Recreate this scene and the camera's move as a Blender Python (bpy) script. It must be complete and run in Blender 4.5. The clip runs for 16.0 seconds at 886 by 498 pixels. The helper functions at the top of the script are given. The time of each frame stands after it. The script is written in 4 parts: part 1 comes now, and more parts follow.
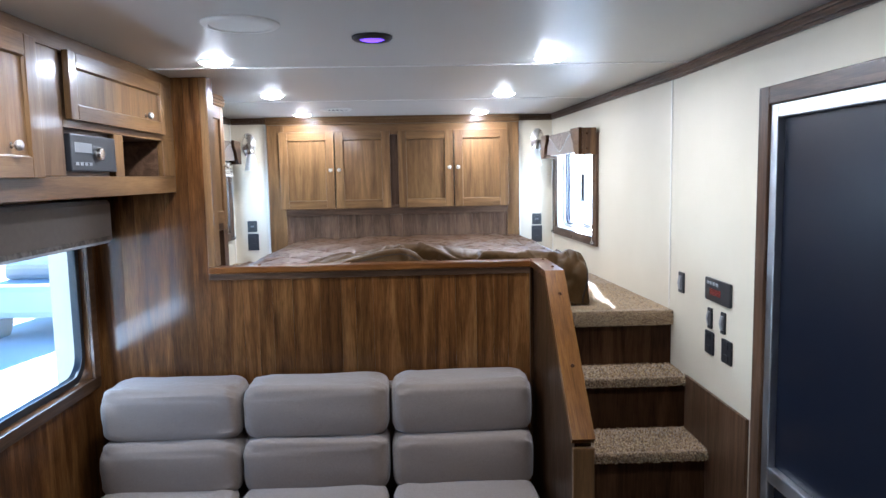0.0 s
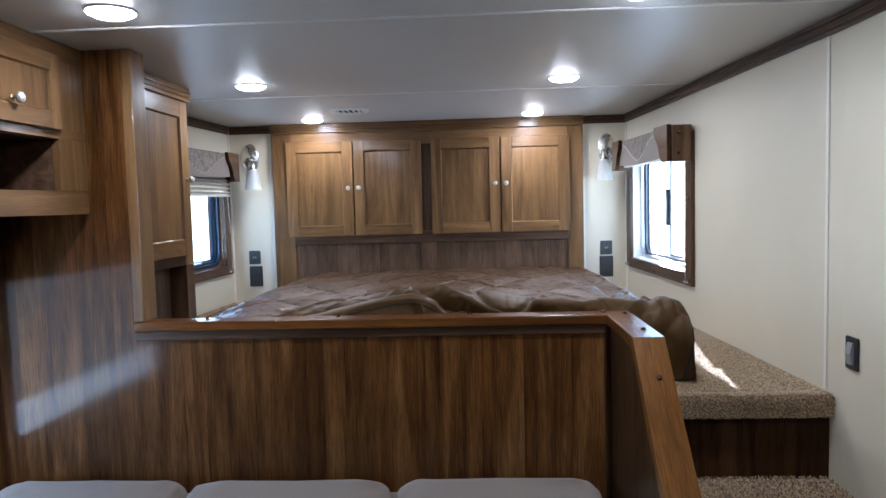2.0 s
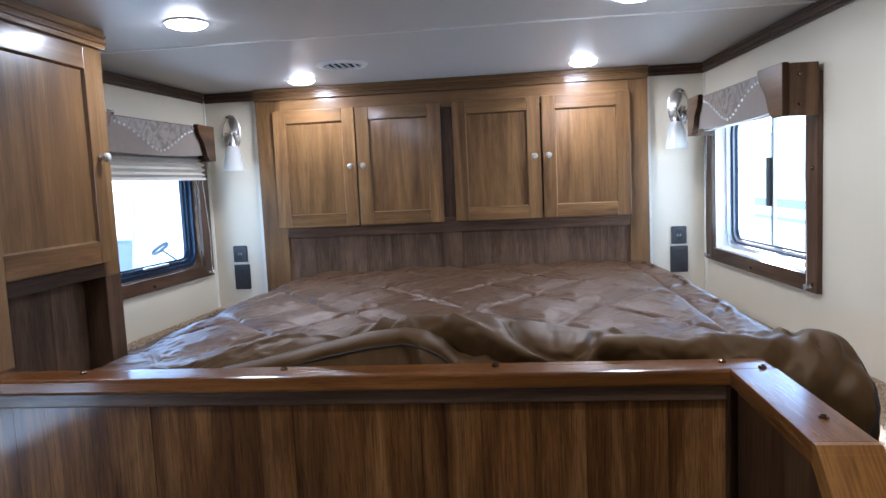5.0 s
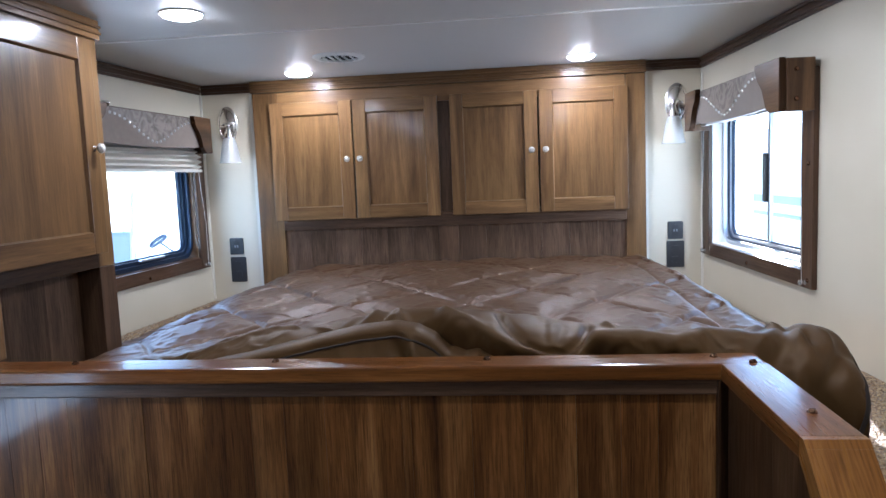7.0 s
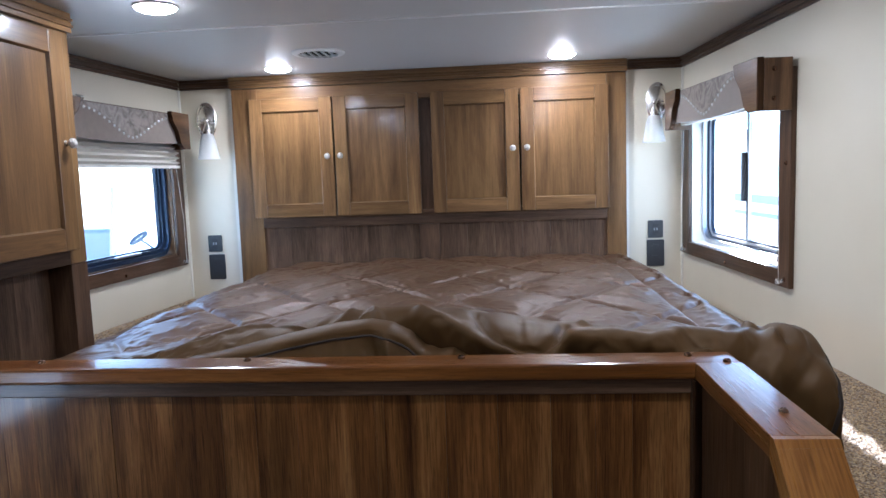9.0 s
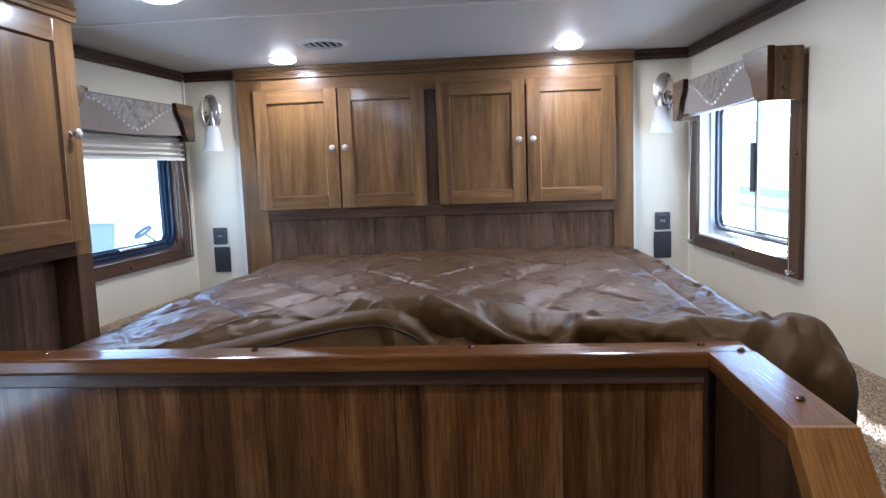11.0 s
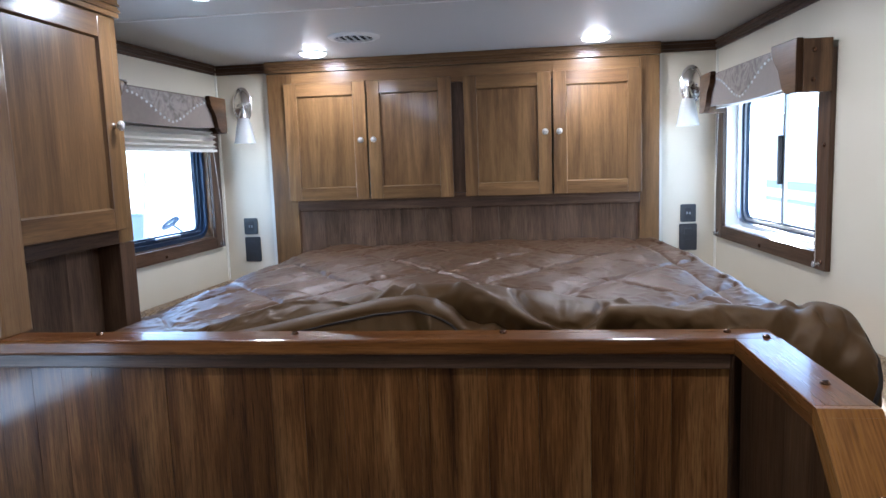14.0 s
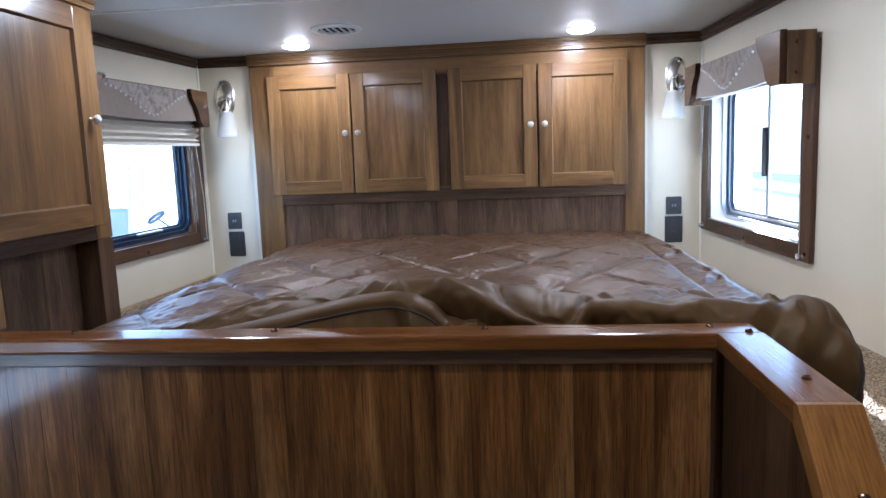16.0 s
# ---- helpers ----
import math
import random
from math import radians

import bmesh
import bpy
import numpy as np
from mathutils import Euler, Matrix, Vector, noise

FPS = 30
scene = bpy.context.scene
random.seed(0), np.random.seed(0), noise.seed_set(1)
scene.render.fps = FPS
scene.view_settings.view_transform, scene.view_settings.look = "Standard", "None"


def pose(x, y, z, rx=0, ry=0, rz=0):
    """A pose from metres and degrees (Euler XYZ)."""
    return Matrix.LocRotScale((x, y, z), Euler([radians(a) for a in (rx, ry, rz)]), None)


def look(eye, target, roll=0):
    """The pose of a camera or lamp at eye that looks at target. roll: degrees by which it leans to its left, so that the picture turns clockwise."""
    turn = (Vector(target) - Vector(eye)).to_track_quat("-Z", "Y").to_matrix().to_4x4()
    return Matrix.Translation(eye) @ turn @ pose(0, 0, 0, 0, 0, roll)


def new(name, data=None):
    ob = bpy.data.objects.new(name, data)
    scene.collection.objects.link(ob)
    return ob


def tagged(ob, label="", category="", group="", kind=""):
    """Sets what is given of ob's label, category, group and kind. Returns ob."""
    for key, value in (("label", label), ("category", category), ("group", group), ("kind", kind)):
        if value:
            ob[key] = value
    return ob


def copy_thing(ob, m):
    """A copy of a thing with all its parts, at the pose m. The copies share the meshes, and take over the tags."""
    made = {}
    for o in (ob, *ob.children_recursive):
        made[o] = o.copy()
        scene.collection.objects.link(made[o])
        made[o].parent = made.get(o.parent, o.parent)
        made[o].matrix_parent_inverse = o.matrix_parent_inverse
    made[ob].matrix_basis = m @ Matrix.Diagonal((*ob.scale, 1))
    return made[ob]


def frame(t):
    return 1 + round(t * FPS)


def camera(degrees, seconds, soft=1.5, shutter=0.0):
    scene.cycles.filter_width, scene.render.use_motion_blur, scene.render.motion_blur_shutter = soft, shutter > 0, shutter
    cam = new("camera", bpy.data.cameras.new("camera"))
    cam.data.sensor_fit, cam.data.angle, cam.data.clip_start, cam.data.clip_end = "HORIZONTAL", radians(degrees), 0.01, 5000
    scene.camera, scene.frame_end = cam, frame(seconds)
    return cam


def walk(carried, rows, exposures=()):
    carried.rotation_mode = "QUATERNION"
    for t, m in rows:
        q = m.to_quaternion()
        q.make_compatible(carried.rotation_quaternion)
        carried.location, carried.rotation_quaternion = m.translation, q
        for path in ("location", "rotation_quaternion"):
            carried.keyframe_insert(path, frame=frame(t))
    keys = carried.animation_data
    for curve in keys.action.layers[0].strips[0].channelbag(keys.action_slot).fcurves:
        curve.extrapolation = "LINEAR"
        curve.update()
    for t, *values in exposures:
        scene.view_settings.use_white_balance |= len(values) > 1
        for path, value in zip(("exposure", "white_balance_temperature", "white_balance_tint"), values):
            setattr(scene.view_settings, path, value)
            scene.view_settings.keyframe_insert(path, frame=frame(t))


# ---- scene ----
cam = camera(65.2, 16.0)
PATH = [
    (0, (0.177, 4.46, 1.665), (0.242, 6.448, 1.456), -1.1),
    (0.5, (0.121, 4.71, 1.635), (0.164, 6.706, 1.531), -0.5),
    (1, (0.175, 4.97, 1.607), (0.347, 6.952, 1.404), -1.3),
    (1.5, (0.272, 5.228, 1.63), (0.364, 7.217, 1.441), -1.6),
    (2, (0.293, 5.433, 1.627), (0.19, 7.426, 1.493), -1.5),
    (2.5, (0.257, 5.621, 1.623), (0.112, 7.61, 1.461), -1.4),
    (3, (0.192, 5.79, 1.639), (0.275, 7.782, 1.479), -1.2),
    (3.5, (0.197, 5.881, 1.627), (0.352, 7.865, 1.427), -2.1),
    (4, (0.262, 6.072, 1.618), (0.378, 8.051, 1.354), -2.6),
    (4.5, (0.297, 6.194, 1.641), (0.191, 8.179, 1.421), -2.8),
    (5, (0.312, 6.233, 1.626), (0.092, 8.212, 1.437), -2.7),
    (7.5, (0.331, 6.237, 1.621), (0.121, 8.215, 1.413), -2.1),
    (8, (0.341, 6.24, 1.619), (0.154, 8.221, 1.412), -2.1),
    (8.5, (0.341, 6.245, 1.62), (0.167, 8.226, 1.41), -2.0),
    (11, (0.328, 6.262, 1.609), (0.144, 8.24, 1.381), -2.1),
    (11.5, (0.326, 6.258, 1.603), (0.13, 8.232, 1.353), -2.2),
    (12, (0.326, 6.248, 1.613), (0.122, 8.221, 1.357), -2.1),
    (12.5, (0.32, 6.234, 1.614), (0.09, 8.204, 1.364), -2.2),
    (13, (0.321, 6.22, 1.612), (0.074, 8.19, 1.369), -2.2),
    (13.5, (0.314, 6.217, 1.608), (0.07, 8.187, 1.363), -2.0),
    (14, (0.311, 6.215, 1.607), (0.065, 8.185, 1.36), -2.0),
    (14.5, (0.304, 6.221, 1.602), (0.052, 8.189, 1.351), -2.1),
    (15, (0.316, 6.225, 1.598), (0.069, 8.191, 1.326), -2.2),
    (15.5, (0.321, 6.23, 1.601), (0.102, 8.198, 1.322), -2.1),
    (16, (0.324, 6.233, 1.609), (0.109, 8.203, 1.34), -2.2),
]
walk(cam, [(t, look(eye, target, roll)) for t, eye, target, roll in PATH],
     [(0.0, 3.95, 5350, 10), (0.5, 3.30, 5350, 10), (1.0, 3.02, 5350, 10), (1.5, 3.33, 5350, 10), (2.0, 3.16, 5400, 10), (3.5, 3.18, 5350, 11), (5.0, 3.24, 5320, 12), (16.0, 3.27, 5320, 12)])

# ---------- world, sun, lamps' exposure ----------
SUN_WAY = Vector((-0.142, -1.0, -0.478)).normalized()
world = bpy.data.worlds.new("sky")
scene.world = world
world.use_nodes = True
wn = world.node_tree
sky = wn.nodes.new("ShaderNodeTexSky")
sky.sky_type = "NISHITA"
sky.sun_disc = False
sky.sun_elevation = radians(25.3)
sky.sun_rotation = radians(8.1)
sky.dust_density, sky.ozone_density = 0.1, 4.0
wn.links.new(sky.outputs[0], wn.nodes["Background"].inputs[0])
wn.nodes["Background"].inputs[1].default_value = 0.06
sun = new("sun", bpy.data.lights.new("sun", "SUN"))
sun.data.energy, sun.data.angle, sun.data.color = 5.0, radians(0.5), (1.0, 0.97, 0.92)
sun.matrix_basis = look(-20 * SUN_WAY, (0, 0, 0))
LAMP_WATTS, LAMP_COLOUR = 0.46, (1.0, 0.975, 0.955)
LAMPS = [(-0.585, 9.16), (0.595, 9.15), (-0.56, 8.07), (0.63, 8.12), (-0.545, 7.03), (0.665, 7.03), (-0.56, 6.0), (0.64, 6.0)]




def window_light(m, width, height, watts):
    """The sky's light in the opening of a window."""
    l = new("window_light", bpy.data.lights.new("window_light", "AREA"))
    l.data.shape, l.data.size, l.data.size_y, l.data.energy, l.data.color = "RECTANGLE", width, height, watts, (0.66, 0.82, 1.0)
    l.matrix_basis = m
    return l


# ---------- materials ----------
def material(name, colour=(0.5, 0.5, 0.5), rough=0.5, metal=0.0, coat=0.0, sheen=0.0, glow=None):
    m = bpy.data.materials.new(name)
    m.use_nodes = True
    b = m.node_tree.nodes["Principled BSDF"]
    b.inputs["Base Color"].default_value = (*colour, 1)
    b.inputs["Roughness"].default_value = rough
    b.inputs["Metallic"].default_value = metal
    b.inputs["Coat Weight"].default_value = coat
    b.inputs["Coat Roughness"].default_value = 0.08
    b.inputs["Sheen Weight"].default_value = sheen
    if glow:
        b.inputs["Emission Color"].default_value = (*glow[0], 1)
        b.inputs["Emission Strength"].default_value = glow[1]
    return m


class Net:
    """A short way to wire nodes of one material."""

    def __init__(self, m):
        self.tree, self.b = m.node_tree, m.node_tree.nodes["Principled BSDF"]

    def node(self, kind, links=None, **values):
        n = self.tree.nodes.new(kind)
        for key, value in values.items():
            n.inputs[key.replace("_", " ")].default_value = value
        for key, out in (links or {}).items():
            self.tree.links.new(out, n.inputs[key])
        return n

    def link(self, out, socket):
        self.tree.links.new(out, socket)

    def ramp(self, fac, stops):
        n = self.tree.nodes.new("ShaderNodeValToRGB")
        e = n.color_ramp.elements
        while len(e) < len(stops):
            e.new(0.5)
        for el, (at, c) in zip(e, stops):
            el.position, el.color = at, (*c, 1)
        self.link(fac, n.inputs[0])
        return n.outputs[0]

    def noise(self, vec, scale, detail=4.0, rough=0.55, distortion=0.0):
        return self.node("ShaderNodeTexNoise", {"Vector": vec}, Scale=scale, Detail=detail, Roughness=rough, Distortion=distortion).outputs["Fac"]

    def mix(self, fac, a, b, mode="MIX"):
        n = self.tree.nodes.new("ShaderNodeMix")
        n.data_type, n.blend_type = "RGBA", mode
        for socket, v in ((n.inputs[0], fac), (n.inputs[6], a), (n.inputs[7], b)):
            if isinstance(v, (int, float)):
                socket.default_value = v
            elif isinstance(v, tuple):
                socket.default_value = (*v, 1)
            else:
                self.link(v, socket)
        return n.outputs[2]

    def bump(self, height, strength, distance):
        n = self.node("ShaderNodeBump", {"Height": height}, Strength=strength, Distance=distance)
        self.link(n.outputs[0], self.b.inputs["Normal"])

    def spread(self, vec, scale, offset=None):
        n = self.node("ShaderNodeMapping", {"Vector": vec})
        n.inputs["Scale"].default_value = scale
        if offset is not None:
            self.link(offset, n.inputs["Location"])
        return n.outputs[0]

    def place(self):
        return self.tree.nodes.new("ShaderNodeTexCoord").outputs["Object"]

    def chance(self):
        return self.tree.nodes.new("ShaderNodeObjectInfo").outputs["Random"]


def wood(name, dark, mid, light, axis, rough=0.35, coat=0.3, tone=0.35, grain=0.75, figure=0.62, smoke=0.3, gloss=0.2):
    """Wood whose grain runs along one axis; every board has its own tone and figure."""
    m = material(name, mid, rough, coat=coat)
    n = Net(m)
    along = {"x": (2.2, 62, 62), "y": (62, 2.2, 62), "z": (62, 62, 2.2)}[axis]
    broad = {"x": (0.5, 7, 7), "y": (7, 0.5, 7), "z": (7, 7, 0.5)}[axis]
    shift = n.node("ShaderNodeVectorMath", {0: n.chance()})
    shift.operation = "MULTIPLY"
    shift.inputs[1].default_value = (31.0, 17.0, 23.0)
    p = n.place()
    fine = n.noise(n.spread(p, along, shift.outputs[0]), 5.0, 8.0, 0.62, 0.4)
    wide = n.noise(n.spread(p, broad, shift.outputs[0]), 2.2, 4.0, 0.5, 1.3)
    f = n.mix(figure, fine, wide)
    c = n.ramp(f, [(0.33, dark), (0.5, mid), (0.66, light)])
    lo, hi = 1.0 - 0.6 * tone, 1.0 + 0.6 * tone
    c2 = n.mix(1.0, c, n.ramp(n.chance(), [(0.0, (lo, lo, lo * 0.97)), (0.5, (1, 1, 1)), (1.0, (hi, hi * 1.01, hi * 1.04))]), "MULTIPLY")
    knots = n.node("ShaderNodeTexVoronoi", {"Vector": n.spread(p, {"x": (2, 9, 9), "y": (9, 2, 9), "z": (9, 9, 2)}[axis], shift.outputs[0])}, Scale=1.0)
    spot = n.ramp(knots.outputs["Distance"], [(0.0, (0.35, 0.3, 0.27)), (0.10, (1, 1, 1))])
    thin = n.noise(n.spread(p, tuple(v * 1.5 if v > 10 else v * 1.5 for v in along), shift.outputs[0]), 5.0, 3.0, 0.6, 0.2)
    pores = n.ramp(thin, [(0.36, (0.34, 0.30, 0.28)), (0.47, (1, 1, 1))])
    c3 = n.mix(grain, n.mix(0.8, c2, spot, "MULTIPLY"), pores, "MULTIPLY")
    # uneven stain: smoky patches a hand wide
    cloud = n.noise(n.spread(p, {"x": (3, 9, 9), "y": (9, 3, 9), "z": (9, 9, 3)}[axis], shift.outputs[0]), 1.0, 5.0, 0.6, 0.7)
    c3 = n.mix(smoke, c3, n.ramp(cloud, [(0.34, (0.30, 0.27, 0.26)), (0.50, (0.95, 0.95, 0.97)), (0.68, (1.55, 1.58, 1.62))]), "MULTIPLY")
    n.link(c3, n.b.inputs["Base Color"])
    n.b.inputs["Coat Roughness"].default_value = 0.12
    n.link(n.ramp(fine, [(0.3, (rough * 1.25,) * 3), (0.7, (rough * 0.8,) * 3)]), n.b.inputs["Roughness"])
    n.bump(fine, 0.10, 0.001)
    n.b.inputs["Specular IOR Level"].default_value = gloss
    return m


VARNISH = {a: wood("varnished_wood_" + a, (0.071, 0.0345, 0.0125), (0.132, 0.0680, 0.0250), (0.195, 0.108, 0.042), a, 0.34, 0.30, 0.3, 0.30, 0.72, 0.22) for a in "xyz"}
LAMINATE = wood("wood_print_laminate", (0.020, 0.0065, 0.0015), (0.084, 0.0315, 0.0075), (0.160, 0.074, 0.0215), "z", 0.44, 0.32, 0.38, 0.62, 0.62, 0.40, 0.08)
CAPWOOD = {a: wood("red_brown_varnish_" + a, (0.034, 0.0100, 0.0024), (0.094, 0.0330, 0.0072), (0.145, 0.058, 0.0150), a, 0.30, 0.38, 0.15, 0.45, 0.6, 0.3, 0.08) for a in "xy"}
HEADBOARD = wood("greyed_walnut_laminate", (0.036, 0.0195, 0.0105), (0.086, 0.049, 0.0280), (0.135, 0.082, 0.050), "z", 0.45, 0.10, 0.35, 0.6, 0.5, 0.4, 0.12)
# sloping rail's varnish, coloured lighter than the cap because it faces the lamps
RAILWOOD = wood("lamplit_varnish_y", (0.066, 0.024, 0.005), (0.138, 0.056, 0.0120), (0.195, 0.088, 0.022), "y", 0.30, 0.35, 0.1, 0.35, 0.45, 0.3, 0.1)
WINGWOOD = wood("dark_walnut_laminate_z", (0.013, 0.0055, 0.0020), (0.038, 0.0170, 0.0068), (0.066, 0.032, 0.0140), "z", 0.42, 0.08, 0.3, 0.5, 0.6, 0.3, 0.08)
DARKWOOD = {a: wood("dark_stained_wood_" + a, (0.026, 0.0125, 0.0065), (0.066, 0.035, 0.0185), (0.115, 0.066, 0.038), a, 0.36, 0.15, 0.3, 0.4) for a in "xyz"}

VALWOOD = {a: wood("mid_brown_varnish_" + a, (0.044, 0.0205, 0.0085), (0.090, 0.046, 0.0190), (0.135, 0.073, 0.032), a, 0.36, 0.2, 0.2, 0.3, 0.85, 0.5) for a in "xz"}

WALL = material("cream_vinyl_wall", (0.74, 0.69, 0.60), 0.55)
n = Net(WALL)
p = n.place()
n.link(n.mix(n.noise(p, 3.0, 3.0), (0.535, 0.470, 0.350), (0.615, 0.550, 0.430)), n.b.inputs["Base Color"])
n.bump(n.noise(p, 420.0, 3.0), 0.12, 0.001)
CEIL = material("grey_ceiling_panel", (0.42, 0.40, 0.375), 0.42)
n = Net(CEIL)
p = n.place()
n.link(n.mix(n.noise(p, 2.0, 3.0), (0.56, 0.545, 0.515), (0.615, 0.60, 0.57)), n.b.inputs["Base Color"])
n.bump(n.noise(p, 260.0, 3.0), 0.1, 0.001)

CARPET = material("speckled_carpet", (0.3, 0.24, 0.17), 0.95, sheen=0.4)
n = Net(CARPET)
p = n.place()
speck = n.node("ShaderNodeTexVoronoi", {"Vector": p}, Scale=190.0)
c = n.ramp(speck.outputs["Color"], [(0.1, (0.080, 0.045, 0.021)), (0.4, (0.185, 0.118, 0.060)), (0.7, (0.30, 0.207, 0.115)), (0.95, (0.46, 0.345, 0.215))])
n.link(n.mix(n.noise(p, 9.0), c, n.mix(0.75, c, (0.85, 0.8, 0.7), "MULTIPLY")), n.b.inputs["Base Color"])
n.bump(n.noise(p, 170.0, 4.0), 0.22, 0.003)
TUFT = material("carpet_yarn", (0.3, 0.24, 0.17), 0.95, sheen=0.3)
n = Net(TUFT)
island = n.tree.nodes.new("ShaderNodeNewGeometry").outputs["Random Per Island"]
n.link(n.ramp(island, [(0.0, (0.060, 0.032, 0.012)), (0.35, (0.20, 0.120, 0.052)), (0.7, (0.36, 0.240, 0.118)), (1.0, (0.60, 0.45, 0.26))]), n.b.inputs["Base Color"])

SATIN = material("brown_satin", (0.05, 0.034, 0.026), 0.48)
n = Net(SATIN)
p = n.place()
n.link(n.mix(n.noise(p, 6.0), (0.047, 0.0220, 0.0088), (0.070, 0.0345, 0.0140)), n.b.inputs["Base Color"])
n.bump(n.noise(n.spread(p, (0.6, 2.2, 1.6)), 26.0, 5.0, 0.6, 1.2), 0.05, 0.006)
# duller olive-brown satin for the roll's front and the turned hem
HEM = material("olive_brown_satin", (0.12, 0.088, 0.055), 0.50)
n = Net(HEM)
p = n.place()
n.link(n.mix(n.noise(p, 8.0), (0.043, 0.0215, 0.0074), (0.064, 0.0330, 0.0114)), n.b.inputs["Base Color"])
n.bump(n.noise(n.spread(p, (1.6, 0.8, 0.8)), 24.0, 5.0, 0.6, 0.8), 0.12, 0.008)

for m in (SATIN, HEM):
    m.node_tree.nodes["Principled BSDF"].inputs["Specular IOR Level"].default_value = 0.42 if m == SATIN else 0.24
    m.node_tree.nodes["Principled BSDF"].inputs["Specular Tint"].default_value = (0.96, 0.80, 0.70, 1) if m == SATIN else (1.0, 0.78, 0.54, 1)
SOFA = material("grey_woven_upholstery", (0.34, 0.31, 0.285), 0.85, sheen=0.3)
n = Net(SOFA)
p = n.place()
n.link(n.mix(n.noise(p, 300.0, 2.0), (0.108, 0.077, 0.056), (0.245, 0.186, 0.142)), n.b.inputs["Base Color"])
n.bump(n.noise(p, 240.0, 5.0, 0.7), 0.7, 0.003)
SUEDE = material("taupe_suede", (0.20, 0.165, 0.14), 0.9, sheen=0.5)
n = Net(SUEDE)
p = n.place()
n.link(n.mix(n.noise(p, 40.0), (0.150, 0.112, 0.086), (0.215, 0.168, 0.134)), n.b.inputs["Base Color"])
n.bump(n.noise(p, 300.0), 0.3, 0.001)
LEATHER = material("tooled_grey_leather", (0.22, 0.195, 0.175), 0.5)
n = Net(LEATHER)
p = n.place()
swirl = n.noise(p, 15.0, 3.0, 0.55, 3.0)
n.link(n.ramp(swirl, [(0.36, (0.105, 0.082, 0.066)), (0.6, (0.23, 0.192, 0.162))]), n.b.inputs["Base Color"])
n.bump(swirl, 0.8, 0.004)
BLIND = material("pleated_linen_shade", (0.62, 0.58, 0.52), 0.85)
n = Net(BLIND)
n.link(n.mix(n.noise(n.spread(n.place(), (2, 2, 60)), 6.0), (0.55, 0.515, 0.46), (0.70, 0.66, 0.60)), n.b.inputs["Base Color"])
STONE = material("white_crackle_ceramic", (0.52, 0.50, 0.47), 0.3, coat=0.4)
n = Net(STONE)
crackle = n.node("ShaderNodeTexVoronoi", {"Vector": n.place()}, Scale=190.0)
n.link(n.ramp(crackle.outputs["Distance"], [(0.15, (0.50, 0.475, 0.44)), (0.65, (0.24, 0.215, 0.19))]), n.b.inputs["Base Color"])
n.bump(crackle.outputs["Distance"], 0.6, 0.002)
STUD = material("polished_silver_stud", (0.9, 0.9, 0.88), 0.25, 0.5)
CHROME = material("brushed_nickel", (0.72, 0.69, 0.65), 0.22, 1.0)
ALU = material("mill_aluminium", (0.62, 0.63, 0.65), 0.38, 1.0)
n = Net(ALU)
n.link(n.ramp(n.noise(n.place(), 30.0), [(0.3, (0.28,) * 3), (0.7, (0.45,) * 3)]), n.b.inputs["Roughness"])
BRASS = material("bronze_screw", (0.16, 0.085, 0.05), 0.22, 1.0)
BLACK = material("black_plastic", (0.018, 0.018, 0.02), 0.4)
GREY = material("grey_plastic", (0.22, 0.22, 0.23), 0.45)
RUBBER = material("black_rubber_seal", (0.012, 0.012, 0.014), 0.55)
# dark frame and seals; the lens's blue cast is put into the colour
BLUECAST = material("blue_cast_dark_frame", (0.018, 0.032, 0.062), 0.28, 0.4)
SEAM = material("white_ceiling_joint", (0.80, 0.79, 0.77), 0.3)
NAVY = material("dark_tinted_door_skin", (0.006, 0.008, 0.015), 0.30)
NAVY.node_tree.nodes["Principled BSDF"].inputs["Specular IOR Level"].default_value = 0.25
WHITE = material("white_plastic", (0.78, 0.77, 0.74), 0.4)
STRIP = material("pale_panel_seam", (0.66, 0.62, 0.54), 0.4)
# near black, standing in for shade behind joints, in the cubby and the vent
DARK = material("shade_black", (0.012, 0.011, 0.010), 0.8)
# piping thread; the shadow along it is put into the dark colour
STITCH = material("stitch_thread_with_shade", (0.016, 0.009, 0.005), 0.85)
GLOW = material("lit_lamp_lens", (1, 1, 1), 0.4, glow=((1.0, 0.975, 0.955), 8.0))
VIOLET = material("violet_fan_light", (0.1, 0.05, 0.6), 0.4, glow=((0.16, 0.06, 1.0), 0.18))
FROST = material("frosted_glass", (0.90, 0.89, 0.86), 0.6)
FROST.node_tree.nodes["Principled BSDF"].inputs["Transmission Weight"].default_value = 0.7
GLASS = material("window_glass", (0.80, 0.92, 1.0), 0.01)
GLASS.node_tree.nodes["Principled BSDF"].inputs["Transmission Weight"].default_value = 1.0
GLASS.node_tree.nodes["Principled BSDF"].inputs["IOR"].default_value = 1.02
CLEAR = material("clear_acrylic", (0.95, 0.95, 0.95), 0.05)
CLEAR.node_tree.nodes["Principled BSDF"].inputs["Transmission Weight"].default_value = 0.8
FLOOR = wood("vinyl_plank_floor", (0.06, 0.04, 0.028), (0.14, 0.10, 0.07), (0.22, 0.165, 0.12), "y", 0.4, 0.1, 0.2)
GROUND = material("pale_concrete_yard", (0.5, 0.48, 0.45), 0.9)
n = Net(GROUND)
n.link(n.mix(n.noise(n.place(), 0.6), (0.42, 0.40, 0.37), (0.56, 0.54, 0.51)), n.b.inputs["Base Color"])
RED = material("red_paint", (0.5, 0.03, 0.025), 0.4)


